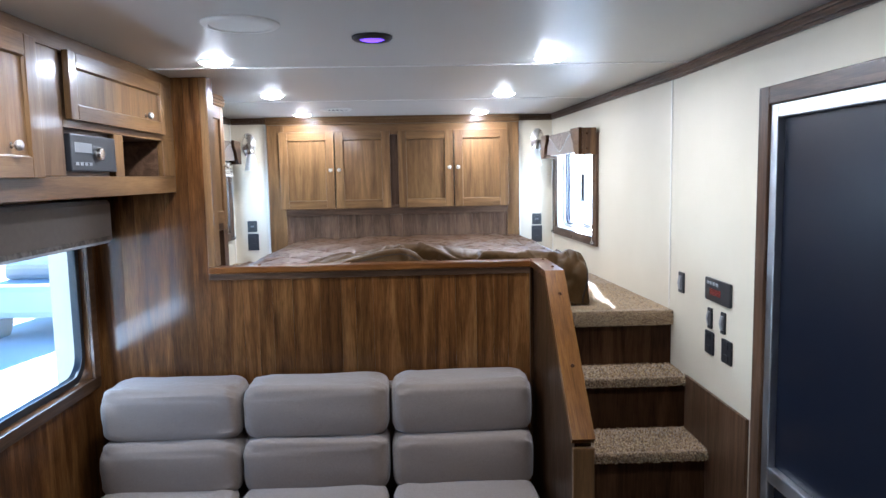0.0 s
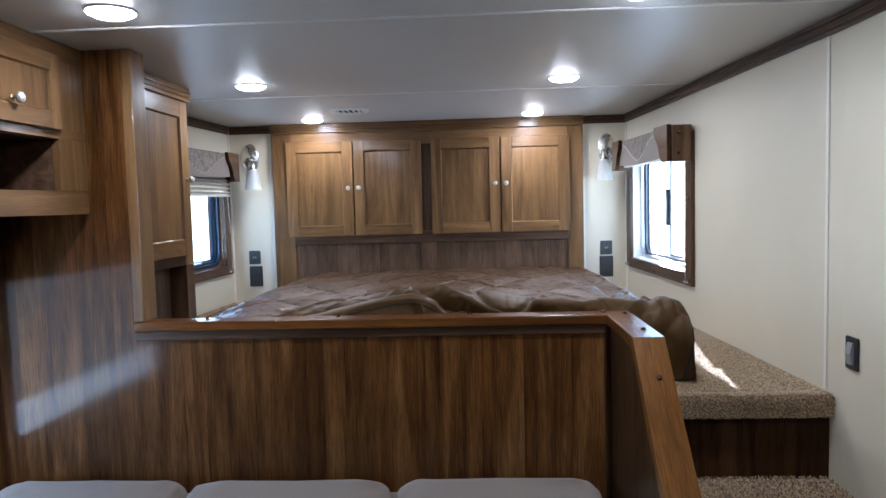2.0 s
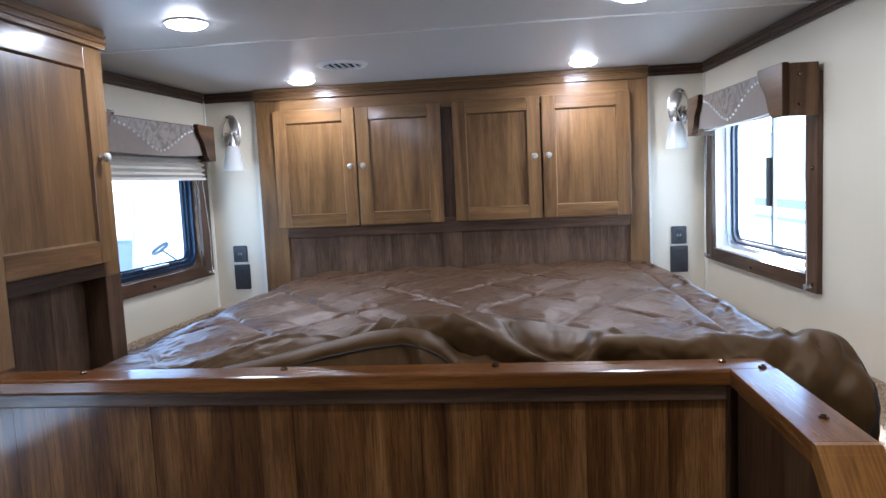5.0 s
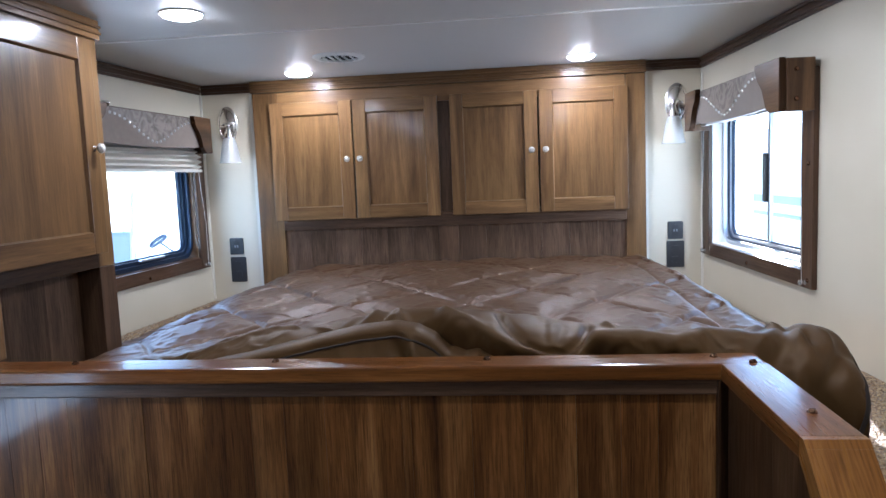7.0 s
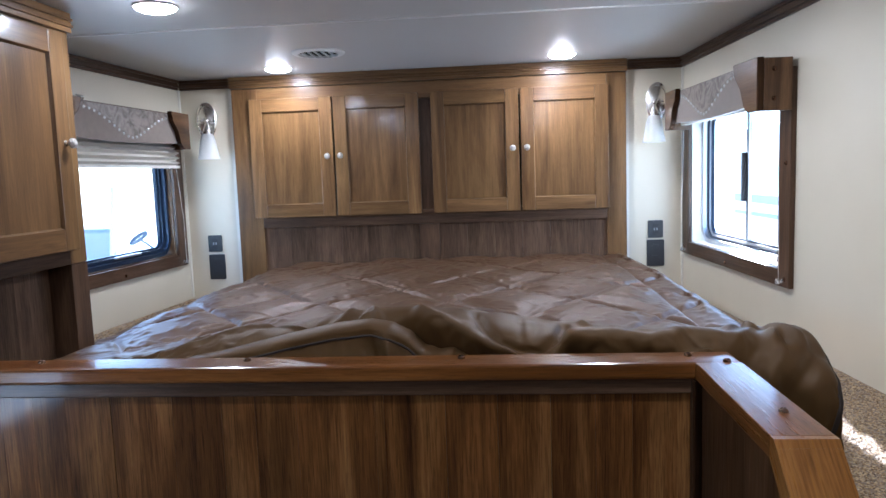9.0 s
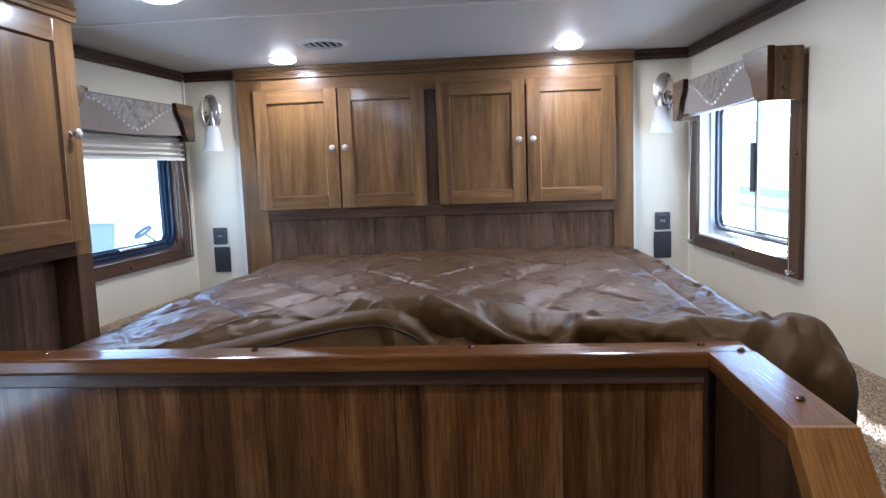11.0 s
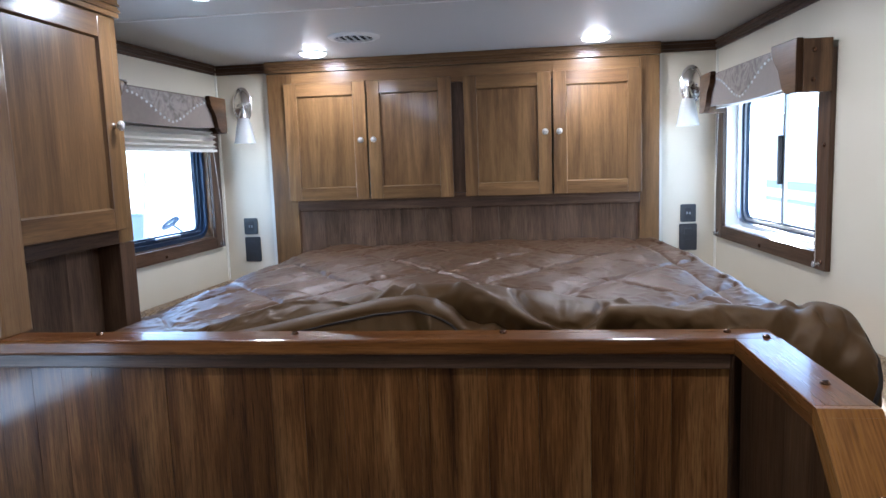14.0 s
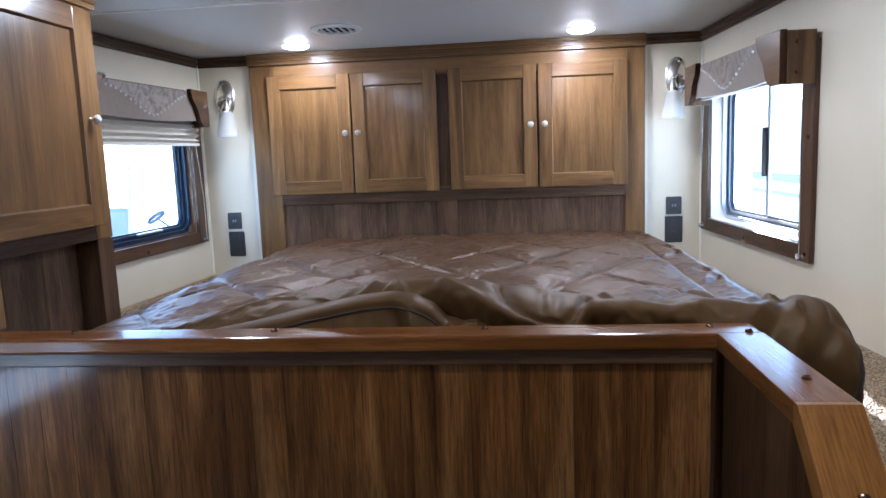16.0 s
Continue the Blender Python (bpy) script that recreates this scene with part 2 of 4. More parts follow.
# ---------- building helpers ----------
def box(bm, x0, x1, y0, y1, z0, z1, bevel=0.0, m=None):
    v = [bm.verts.new(((x0, x1)[i & 1], (y0, y1)[i >> 1 & 1], (z0, z1)[i >> 2])) for i in range(8)]
    faces = [bm.faces.new([v[i] for i in f]) for f in ((0, 2, 3, 1), (4, 5, 7, 6), (0, 1, 5, 4), (2, 6, 7, 3), (0, 4, 6, 2), (1, 3, 7, 5))]
    if bevel:
        edges = list({e for f in faces for e in f.edges})
        made = bmesh.ops.bevel(bm, geom=edges, offset=bevel, segments=2, affect="EDGES", profile=0.6)
        v = list({w for f in made["faces"] for w in f.verts} | {w for w in v if w.is_valid})
    if m is not None:
        bmesh.ops.transform(bm, matrix=m, verts=v)
    return bm


def boxed(*a, **k):
    return box(bmesh.new(), *a, **k)


def prism(bm, outline, lo, hi, axis="y", bevel=0.0):
    """An outline of (a, b) pairs pushed out along an axis: b is up, or for axis z both lie flat."""
    def at(a, b, c):
        return {"y": (a, c, b), "x": (c, a, b), "z": (a, b, c)}[axis]
    near = [bm.verts.new(at(a, b, lo)) for a, b in outline]
    far = [bm.verts.new(at(a, b, hi)) for a, b in outline]
    k = len(outline)
    faces = [bm.faces.new(near), bm.faces.new(far[::-1])]
    faces += [bm.faces.new((near[i], far[i], far[(i + 1) % k], near[(i + 1) % k])) for i in range(k)]
    if bevel:
        edges = list({e for f in faces[:2] for e in f.edges})
        bmesh.ops.bevel(bm, geom=edges, offset=bevel, segments=2, affect="EDGES", profile=0.6)
    return bm


def lathe(bm, profile, steps=24, m=None):
    """A profile of (radius, height) pairs turned round z."""
    rings, made = [], []
    for r, h in profile:
        ring = [bm.verts.new((r * math.cos(2 * math.pi * i / steps), r * math.sin(2 * math.pi * i / steps), h)) for i in range(steps)] if r > 1e-5 else [bm.verts.new((0, 0, h))]
        rings.append(ring)
        made += ring
    for a, b in zip(rings, rings[1:]):
        for i in range(steps):
            j = (i + 1) % steps
            if len(a) == 1 and len(b) > 1:
                bm.faces.new((a[0], b[i], b[j]))
            elif len(b) == 1 and len(a) > 1:
                bm.faces.new((a[i], b[0], a[j]))
            elif len(a) > 1:
                bm.faces.new((a[i], b[i], b[j], a[j]))
    if m is not None:
        bmesh.ops.transform(bm, matrix=m, verts=made)
    return bm


def tube(bm, points, radius, steps=8):
    rings = []
    for i, q in enumerate(points):
        q = Vector(q)
        way = (Vector(points[min(i + 1, len(points) - 1)]) - Vector(points[max(i - 1, 0)])).normalized()
        side = way.orthogonal().normalized() if not rings else (rings[-1][1] - way * rings[-1][1].dot(way)).normalized()
        other = way.cross(side)
        rings.append(([bm.verts.new(q + radius * (side * math.cos(2 * math.pi * k / steps) + other * math.sin(2 * math.pi * k / steps))) for k in range(steps)], side))
    for (a, _), (b, _) in zip(rings, rings[1:]):
        for k in range(steps):
            bm.faces.new((a[k], a[(k + 1) % steps], b[(k + 1) % steps], b[k]))
    bm.faces.new(rings[0][0][::-1])
    bm.faces.new(rings[-1][0])
    return bm


def mesh_of(name, bm, mat, smooth=False):
    bmesh.ops.recalc_face_normals(bm, faces=bm.faces)
    me = bpy.data.meshes.new(name)
    bm.to_mesh(me)
    bm.free()
    me.materials.append(mat)
    if smooth:
        me.shade_smooth()
        me.set_sharp_from_angle(angle=radians(38))
    return me


def part(name, bm, mat, parent, label="", smooth=False):
    ob = new(name, mesh_of(name, bm, mat, smooth))
    ob.parent = parent
    return tagged(ob, label=label)


def solid(name, bm, mat, label, category, kind="", group="", smooth=False, m=None):
    ob = new(name, mesh_of(name, bm, mat, smooth))
    if m is not None:
        ob.matrix_basis = m
    return tagged(ob, label, category, group, kind)


def thing(name, m, label, category, group="", kind=""):
    ob = new(name)
    ob.empty_display_size = 0.05
    ob.matrix_basis = m
    return tagged(ob, label, category, group, kind)


def holed(bm, us, zs, n0, n1, open_cells):
    """A wall slab over the lines us and zs, left open in the cells named, between the depths n0 and n1."""
    shut = lambda i, j: 0 <= i < len(us) - 1 and 0 <= j < len(zs) - 1 and (i, j) not in open_cells
    cache = {}

    def v(i, k, j):
        if (i, k, j) not in cache:
            cache[i, k, j] = bm.verts.new((us[i], (n0, n1)[k], zs[j]))
        return cache[i, k, j]
    for i in range(len(us) - 1):
        for j in range(len(zs) - 1):
            if not shut(i, j):
                continue
            for k in (0, 1):
                bm.faces.new((v(i, k, j), v(i + 1, k, j), v(i + 1, k, j + 1), v(i, k, j + 1)))
            for di, dj, a, b in ((-1, 0, (i, j), (i, j + 1)), (1, 0, (i + 1, j), (i + 1, j + 1)), (0, -1, (i, j), (i + 1, j)), (0, 1, (i, j + 1), (i + 1, j + 1))):
                if not shut(i + di, j + dj):
                    bm.faces.new((v(a[0], 0, a[1]), v(b[0], 0, b[1]), v(b[0], 1, b[1]), v(a[0], 1, a[1])))
    return bm


def rounded(x0, x1, z0, z1, r, steps=6):
    """The outline of a rectangle with round corners."""
    pts = []
    for cx, cz, a in ((x1 - r, z1 - r, 0), (x0 + r, z1 - r, 90), (x0 + r, z0 + r, 180), (x1 - r, z0 + r, 270)):
        pts += [(cx + r * math.cos(radians(a + 90 * i / steps)), cz + r * math.sin(radians(a + 90 * i / steps))) for i in range(steps + 1)]
    return pts


def ring(bm, outer, inner, lo, hi):
    """A frame between two outlines of equal count in the x-z plane, from depth lo to hi."""
    k = len(outer)
    rows = [[bm.verts.new((a, d, b)) for a, b in o] for o, d in ((outer, lo), (outer, hi), (inner, hi), (inner, lo))]
    for r in range(4):
        a, b = rows[r], rows[(r + 1) % 4]
        for i in range(k):
            bm.faces.new((a[i], a[(i + 1) % k], b[(i + 1) % k], b[i]))
    return bm

# ---------- the shell of the place ----------
NOSE, BEND, BACK, TOP, DECK = 9.38, 7.30, 3.4, 2.09, 1.086
HALF, TIP = 1.25, 1.13


def wall_frame(s):
    """Along a tapered nose wall: x runs along the wall, y points into the room. s: 1 for the side with the stairs, -1 for the other."""
    a, b = Vector((s * HALF, BEND, 0)), Vector((s * TIP, 9.36, 0))
    u = (b - a).normalized() * s
    inward = Vector((-u.y, u.x, 0))
    m = Matrix.Identity(4)
    m.col[0][:3], m.col[1][:3], m.col[3][:3] = u, inward, a
    return m


solid("floor", boxed(-1.31, 1.31, BACK - 0.1, 7.5, -0.06, 0.0), FLOOR, "brown wood-look vinyl floor of the living area", "floor", "structure")
solid("ceiling", prism(bmesh.new(), [(-1.31, BACK - 0.07), (1.31, BACK - 0.07), (1.31, BEND), (1.188, NOSE + 0.06), (-1.188, NOSE + 0.06), (-1.31, BEND)], TOP, TOP + 0.06, "z"), CEIL, "grey-white panelled ceiling with pale seams", "ceiling", "structure")
front = solid("wall_front", boxed(-1.13, 1.13, NOSE, NOSE + 0.06, -0.05, TOP), WALL, "cream vinyl end wall of the bunk", "wall", "structure")
solid("wall_back", boxed(-1.31, 1.31, BACK - 0.07, BACK, 0.0, TOP), LAMINATE, "plain wood-print wall closing the living area", "wall", "structure")

# window opening in the nose walls, along the wall and up
WU0, WU1, WZ0, WZ1 = 1.125, 1.955, 1.30, 1.86
for s, name in ((1, "wall_nose_stairs"), (-1, "wall_nose_far")):
    us = sorted(s * v for v in (0.0, WU0, WU1, 2.10))
    w = solid(name, holed(bmesh.new(), us, [-0.05, WZ0, WZ1, TOP], -0.085, 0.0, {(1, 1)}), WALL, "cream vinyl side wall of the bunk with a window", "wall", "structure", m=wall_frame(s))

for s in (1, -1):
    for z, hgt in ((1.575 if s > 0 else 1.50, 0.42 if s > 0 else 0.34),):
        window_light(wall_frame(s) @ pose(s * 1.54, -0.040, z, 90, 0, 0), 0.70, hgt, 0.42)

# straight side walls of the living area
DY0, DY1, DZ = 5.80, 6.54, 1.86
w = bmesh.new()
holed(w, [BACK, DY0, DY1, BEND], [-0.05, 0.02, DZ, TOP], -0.06, 0.0, {(1, 1)})
TURNED = Matrix(((0, -1, 0, HALF), (1, 0, 0, 0), (0, 0, 1, 0), (0, 0, 0, 1)))
solid("wall_entry", w, WALL, "cream vinyl wall with the entry door", "wall", "structure", m=TURNED)
LY0, LY1, LZ0, LZ1 = 6.22, 7.30, 0.86, 1.50
w = bmesh.new()
holed(w, [BACK, LY0, LY1, 7.42], [-0.05, LZ0, LZ1, TOP], 0.0, 0.06, {(1, 1)})
LEFT_IN = -1.19
MIRRORED = Matrix(((0, -1, 0, LEFT_IN), (1, 0, 0, 0), (0, 0, 1, 0), (0, 0, 0, 1)))
solid("wall_window", w, LAMINATE, "wood-print wall with a wide window", "wall", "structure", m=MIRRORED)

# raised sleeping deck with its carpeted nosing
DECK_Y = 7.325
bm = bmesh.new()
prism(bm, [(-1.24, 7.46), (0.72, 7.46), (0.72, DECK_Y + 0.02), (1.248, DECK_Y + 0.02), (1.125, NOSE), (-1.125, NOSE)], 1.032, DECK - 0.0078, "z")
solid("bunk_floor", bm, CARPET, "speckled brown carpet on the sleeping deck", "carpet", "structure")

# crown trim along the ceiling
for s in (1, -1):
    u0, u1 = sorted((s * 0.0, s * 2.06))
    bm = bmesh.new()
    for d, z0, z1 in ((0.012, 2.045, 2.089), (0.019, 2.055, 2.066), (0.019, 2.076, 2.088)):
        box(bm, u0, u1, 0.001, d, z0, z1, 0.002)
    solid("trim_nose", bm, DARKWOOD["x"], "dark brown ribbed trim under the ceiling", "trim", "structure", m=wall_frame(s))
bm = bmesh.new()
for d, z0, z1 in ((0.012, 2.045, 2.089), (0.019, 2.055, 2.066), (0.019, 2.076, 2.088)):
    box(bm, HALF - d, HALF - 0.001, BACK, BEND, z0, z1, 0.002)
solid("trim_entry", bm, DARKWOOD["y"], "dark brown ribbed trim under the ceiling", "trim", "structure")
for x0, x1 in ((-1.12, -0.872), (0.882, 1.125)):
    bm = bmesh.new()
    for d, z0, z1 in ((0.012, 2.045, 2.089), (0.019, 2.055, 2.066), (0.019, 2.076, 2.088)):
        box(bm, x0, x1, NOSE - d, NOSE - 0.001, z0, z1, 0.002)
    solid("trim_front", bm, DARKWOOD["x"], "dark brown ribbed trim under the ceiling", "trim", "structure")
# pale seams: ceiling joints, wall joints, corner beads
for y in (8.36, 7.18, 5.95, 4.7):
    solid("ceiling_seam", boxed(-1.24, 1.24, y - 0.005, y + 0.005, TOP - 0.004, TOP + 0.01, 0.001), SEAM, "narrow pale ceiling joint strip", "trim", "structure")
solid("wall_seam", boxed(0.068, 0.080, 0.0, 0.004, DECK, 2.045, 0.001), STRIP, "narrow cream joint strip on the wall", "trim", "structure", m=wall_frame(1))
for x0 in (-0.893, 0.884):
    solid("corner_bead", boxed(x0, x0 + 0.014, NOSE - 0.007, NOSE - 0.0005, DECK, 2.044, 0.001), STRIP, "narrow cream bead beside the cabinet", "trim", "structure")
for s in (-1, 1):
    solid("corner_bead", boxed(s * TIP - 0.008, s * TIP + 0.008, NOSE - 0.014, NOSE - 0.0005, DECK, 2.044, 0.002), STRIP, "narrow cream bead in the wall corner", "trim", "structure")
# dark wainscot below the entry wall, beside the stairs
solid("wainscot", boxed(HALF - 0.012, HALF - 0.001, 6.64, 7.17, 0.0, 0.845, 0.002), DARKWOOD["z"], "dark wood wainscot beside the stairs", "wainscot", "structure")


# ---------- half wall in front of the bunk ----------
WALL_Y = 7.405
half = thing("half_wall", pose(0, WALL_Y, 0), "brown wood-print half wall with varnished cap rail", "partition", kind="structure")
part("core", boxed(-1.245, 0.655, 0.008, 0.05, 0.0, 1.243), DARK, half)
part("tall_core", boxed(-1.245, -0.72, 0.008, 0.05, 1.243, TOP), DARK, half)
rng = random.Random(4)
x = -1.245
seams = [-0.372, 0.118]
while x < 0.650:
    w = rng.choice((0.062, 0.075, 0.09, 0.10, 0.115, 0.13))
    for sm in seams:
        if x < sm - 0.02 < x + w + 0.03:
            w = sm - x
    x1 = min(x + w, 0.652)
    if 0.652 - x1 < 0.03:
        x1 = 0.652
    top = TOP if x1 <= -0.70 else 1.245
    if x < -0.72 < x1:
        x1, top = -0.72, TOP
    gap = 0.0015 if any(abs(x1 - sm) < 1e-6 for sm in seams) else 0.0002
    part("plank", boxed(x + 0.0002, x1 - gap, 0.0, 0.0085, 0.0, top), LAMINATE, half)
    x = x1
part("edge_post", boxed(-0.722, -0.690, -0.006, 0.075, 1.30, TOP, 0.004), VARNISH["z"], half, "golden varnished edge post")
part("seam_batten", boxed(0.110, 0.126, -0.002, 0.002, 0.0, 1.245, 0.0008), LAMINATE, half)
cap = part("cap_rail", boxed(-0.72, 0.722, -0.017, 0.055, 1.272, 1.300, 0.005), CAPWOOD["x"], half, "glossy varnished cap rail")
part("moulding", boxed(-0.72, 0.650, -0.008, 0.004, 1.245, 1.272, 0.003), DARKWOOD["x"], half, "dark moulding under the cap")

# wing wall with sloping rail beside the stairs
wing = thing("stair_rail", pose(0.655, 6.6, 0), "varnished stair rail on a dark wood wing wall", "stair rail", kind="structure")
slope = [(0.0, 0.0), (0.8045, 0.0), (0.8045, 1.2718), (0.47, 1.272), (0.0, 0.80)]
part("panel", prism(bmesh.new(), slope, 0.004, 0.058, "x"), WINGWOOD, wing, "dark wood-print side panel")
part("top_rail", boxed(-0.007, 0.067, 0.468, 0.788, 1.2725, 1.3008, 0.0016), CAPWOOD["y"], wing, "glossy varnished top rail")
ang = math.atan2(1.272 - 0.80, 0.47)
long = math.hypot(1.272 - 0.80, 0.47)
bm = boxed(-0.007, 0.067, -long, 0.0, 0.0, 0.0285, 0.0006)
mitre = [(0.0, 0.0), (0.0, 0.0285), (0.0118, 0.0285), (0.0195, 0.0205)]
prism(bm, mitre, -0.007, 0.067, "x")
part("sloping_rail", bm, RAILWOOD, wing, "glossy varnished sloping rail").matrix_basis = Matrix.Translation((0, 0.47, 1.2722)) @ Matrix.Rotation(ang, 4, "X")
part("end_board", boxed(-0.005, 0.065, -0.022, 0.0, 0.0, 0.79, 0.004), VARNISH["z"], wing)
part("corner_strip", boxed(-0.011, 0.0045, 0.785, 0.8052, 0.0, 1.2715, 0.003), WINGWOOD, wing)


def screw(parent, m):
    bm = lathe(bmesh.new(), [(0.0066, 0), (0.0066, 0.0012), (0.0056, 0.0036), (0.0030, 0.0050), (0, 0.0053)], 14, m)
    box(bm, -0.004, 0.004, -0.0006, 0.0006, 0.0046, 0.0057, 0, m)
    return part("screw", bm, BRASS, parent, "bronze screw head", True)


for sx in (-0.515, -0.124, 0.262, 0.648):
    screw(half, pose(sx, 0.028, 1.300))
for sy in (0.793, 0.551):
    screw(wing, pose(0.045 if sy > 0.7 else 0.04, sy, 1.3006))
for d in (0.098, 0.40):
    screw(wing, Matrix.Translation((0.035, 0.47, 1.2722)) @ Matrix.Rotation(ang, 4, "X") @ pose(0, -d, 0.0285))

# stairs up to the deck
stairs = thing("stairs", pose(0.722, 6.3, 0), "carpeted stairs with dark wood risers", "stairs", kind="structure")
SW = HALF - 0.722 - 0.003
STEPS = [(0.212, 6.42), (0.42, 6.68), (0.63, 6.93), (0.848, 7.16)]
for i, (z, y) in enumerate(STEPS + [(DECK, DECK_Y)]):
    below = STEPS[i - 1][0] if i else 0.0
    part("riser", boxed(0.0, SW, y - 6.3 + 0.03, y - 6.3 + 0.045, below - 0.03 if i else 0.0, z - (0.045 if i < 4 else 0.06)), WINGWOOD, stairs, "dark wood riser")
    if i < 4:
        part("tread", boxed(0.0, SW, y - 6.3, STEPS[i + 1][1] - 6.3 + 0.03 if i < 3 else DECK_Y - 6.3 + 0.03, z - 0.05, z - 0.006, 0.018), CARPET, stairs, "carpeted tread", True)
    else:
        part("tread", boxed(0.0, SW + 0.0, y - 6.3, y - 6.3 + 0.07, z - 0.066, z - 0.006, 0.029), CARPET, stairs, "carpeted deck nosing", True)


# ---------- cabinet on the end wall ----------
FACE = 9.352
cab = thing("wall_cabinet", pose(0, FACE, 0), "brown varnished wood cabinet with four panel doors and headboard", "cabinet")
CX0, CX1 = -0.872, 0.884
part("side_stile", boxed(CX0, -0.755, 0.0, 0.027, DECK, 2.036, 0.002), VARNISH["z"], cab)
part("side_stile", boxed(0.800, CX1, 0.0, 0.027, DECK, 2.036, 0.002), VARNISH["z"], cab)
part("centre_stile", boxed(-0.035, 0.055, 0.0, 0.027, 1.4705, 1.9615, 0.002), DARKWOOD["z"], cab)
part("centre_stile", boxed(-0.035, 0.055, 0.0, 0.027, 1.08, 1.4045, 0.002), DARKWOOD["z"], cab)
part("top_rail", boxed(-0.7545, 0.7995, 0.0, 0.027, 1.962, 2.036, 0.002), VARNISH["x"], cab)
part("middle_rail", boxed(-0.7545, 0.7995, -0.001, 0.027, 1.405, 1.47, 0.002), DARKWOOD["x"], cab)
part("cornice", boxed(CX0 - 0.002, CX1 + 0.002, -0.016, 0.027, 2.037, 2.0895, 0.002), VARNISH["x"], cab, "ribbed varnished cornice")
for z in (2.047, 2.058, 2.069):
    part("cornice_rib", boxed(CX0 - 0.002, CX1 + 0.002, -0.021, -0.0155, z, z + 0.006, 0.002), VARNISH["x"], cab)
for x0, x1 in ((-0.755, -0.035), (0.055, 0.80)):
    k = 6
    for i in range(k):
        a, b = x0 + (x1 - x0) * i / k, x0 + (x1 - x0) * (i + 1) / k
        part("headboard_plank", boxed(a, b - 0.0004, 0.014, 0.024, 1.08, 1.405), HEADBOARD, cab)
part("carcass", boxed(-0.754, 0.799, 0.0255, 0.0275, 1.08, 1.98), DARK, cab)


def panel_door(parent, x0, x1, z0, z1, knob_x, knob_z, turn=None, deep=0.02, rail=0.058, name="door"):
    """A framed door with a sunk panel, in the x-z plane, its face towards -y."""
    turn = turn or Matrix.Identity(4)

    def put(nm, bm, mat, par, label="", smooth=False):
        bmesh.ops.transform(bm, matrix=turn, verts=bm.verts)
        return part(nm, bm, mat, par, label, smooth)
    door = put(name, boxed(x0 + rail - 0.008, x1 - rail + 0.008, -deep + 0.010, -deep + 0.016, z0 + rail - 0.008, z1 - rail + 0.008), VARNISH["z"], parent, "varnished panel door")
    across = VARNISH["x"] if turn == Matrix.Identity(4) else VARNISH["y"]
    for a, b in ((x0, x0 + rail), (x1 - rail, x1)):
        put("stile", boxed(a, b, -deep, -0.001, z0, z1, 0.0025), VARNISH["z"], door)
    for a, b in ((z0, z0 + rail), (z1 - rail, z1)):
        put("rail", boxed(x0 + rail, x1 - rail, -deep, -0.001, a, b, 0.0025), across, door)
    # sloping bead round the sunk panel
    o = [(x0 + rail, z0 + rail), (x1 - rail, z0 + rail), (x1 - rail, z1 - rail), (x0 + rail, z1 - rail)]
    i = [(x0 + rail + 0.0035, z0 + rail + 0.0035), (x1 - rail - 0.0035, z0 + rail + 0.0035), (x1 - rail - 0.0035, z1 - rail - 0.0035), (x0 + rail + 0.0035, z1 - rail - 0.0035)]
    bm = bmesh.new()
    vo = [bm.verts.new((a, -deep + 0.003, b)) for a, b in o]
    vi = [bm.verts.new((a, -deep + 0.0095, b)) for a, b in i]
    vb = [bm.verts.new((a, -deep + 0.0105, b)) for a, b in o]
    for k in range(4):
        j = (k + 1) % 4
        bm.faces.new((vo[k], vo[j], vi[j], vi[k]))
        bm.faces.new((vi[k], vi[j], vb[j], vb[k]))
        bm.faces.new((vb[k], vb[j], vo[j], vo[k]))
    put("bead", bm, VARNISH["z"], door)
    spin = Matrix.Translation((knob_x, -deep, knob_z)) @ Matrix.Rotation(radians(90), 4, "X")
    put("knob_base", lathe(bmesh.new(), [(0, 0), (0.008, 0), (0.008, 0.002), (0.0045, 0.004), (0.004, 0.011), (0.008, 0.014), (0, 0.015)], 18, spin), CHROME, door, "nickel knob stem", True)
    put("knob", lathe(bmesh.new(), [(0.0095, 0.0135), (0.0128, 0.017), (0.0136, 0.021), (0.0118, 0.026), (0.007, 0.0295), (0, 0.031)], 18, spin), STONE, door, "pale stone-look knob", True)
    return door


panel_door(cab, -0.787, -0.409, 1.452, 1.985, -0.433, 1.722)
panel_door(cab, -0.402, -0.020, 1.452, 1.985, -0.374, 1.722)
panel_door(cab, 0.035, 0.420, 1.452, 1.985, 0.392, 1.727)
panel_door(cab, 0.427, 0.806, 1.452, 1.985, 0.453, 1.727)

# ---------- tall wardrobe at the end of the half wall ----------
tower = thing("wardrobe", pose(-0.82, 7.462, 1.07), "varnished wood wardrobe with one panel door over a niche", "wardrobe")
TZ = TOP - 1.071
YT = 0.62
part("body", box(boxed(-0.41, -0.024, 0.0, YT - 0.001, 0.346, TZ), -0.41, -0.0755, 0.0, YT - 0.001, 0.0165, 0.346), DARKWOOD["z"], tower)
part("front_stile", boxed(-0.022, 0.0, 0.0, 0.095, 0.3455, TZ, 0.002), VARNISH["z"], tower)
# stiles are darker below the door than beside it
part("low_stile", boxed(-0.075, 0.0, 0.0, 0.095, 0.0165, 0.345, 0.002), DARKWOOD["z"], tower, "darker stile beside the niche")
part("back_stile", boxed(-0.022, 0.0, 0.548, YT, 0.3455, TZ, 0.002), VARNISH["z"], tower)
part("low_stile", boxed(-0.075, 0.0, 0.548, YT, 0.0165, 0.345, 0.002), DARKWOOD["z"], tower, "darker stile beside the niche")
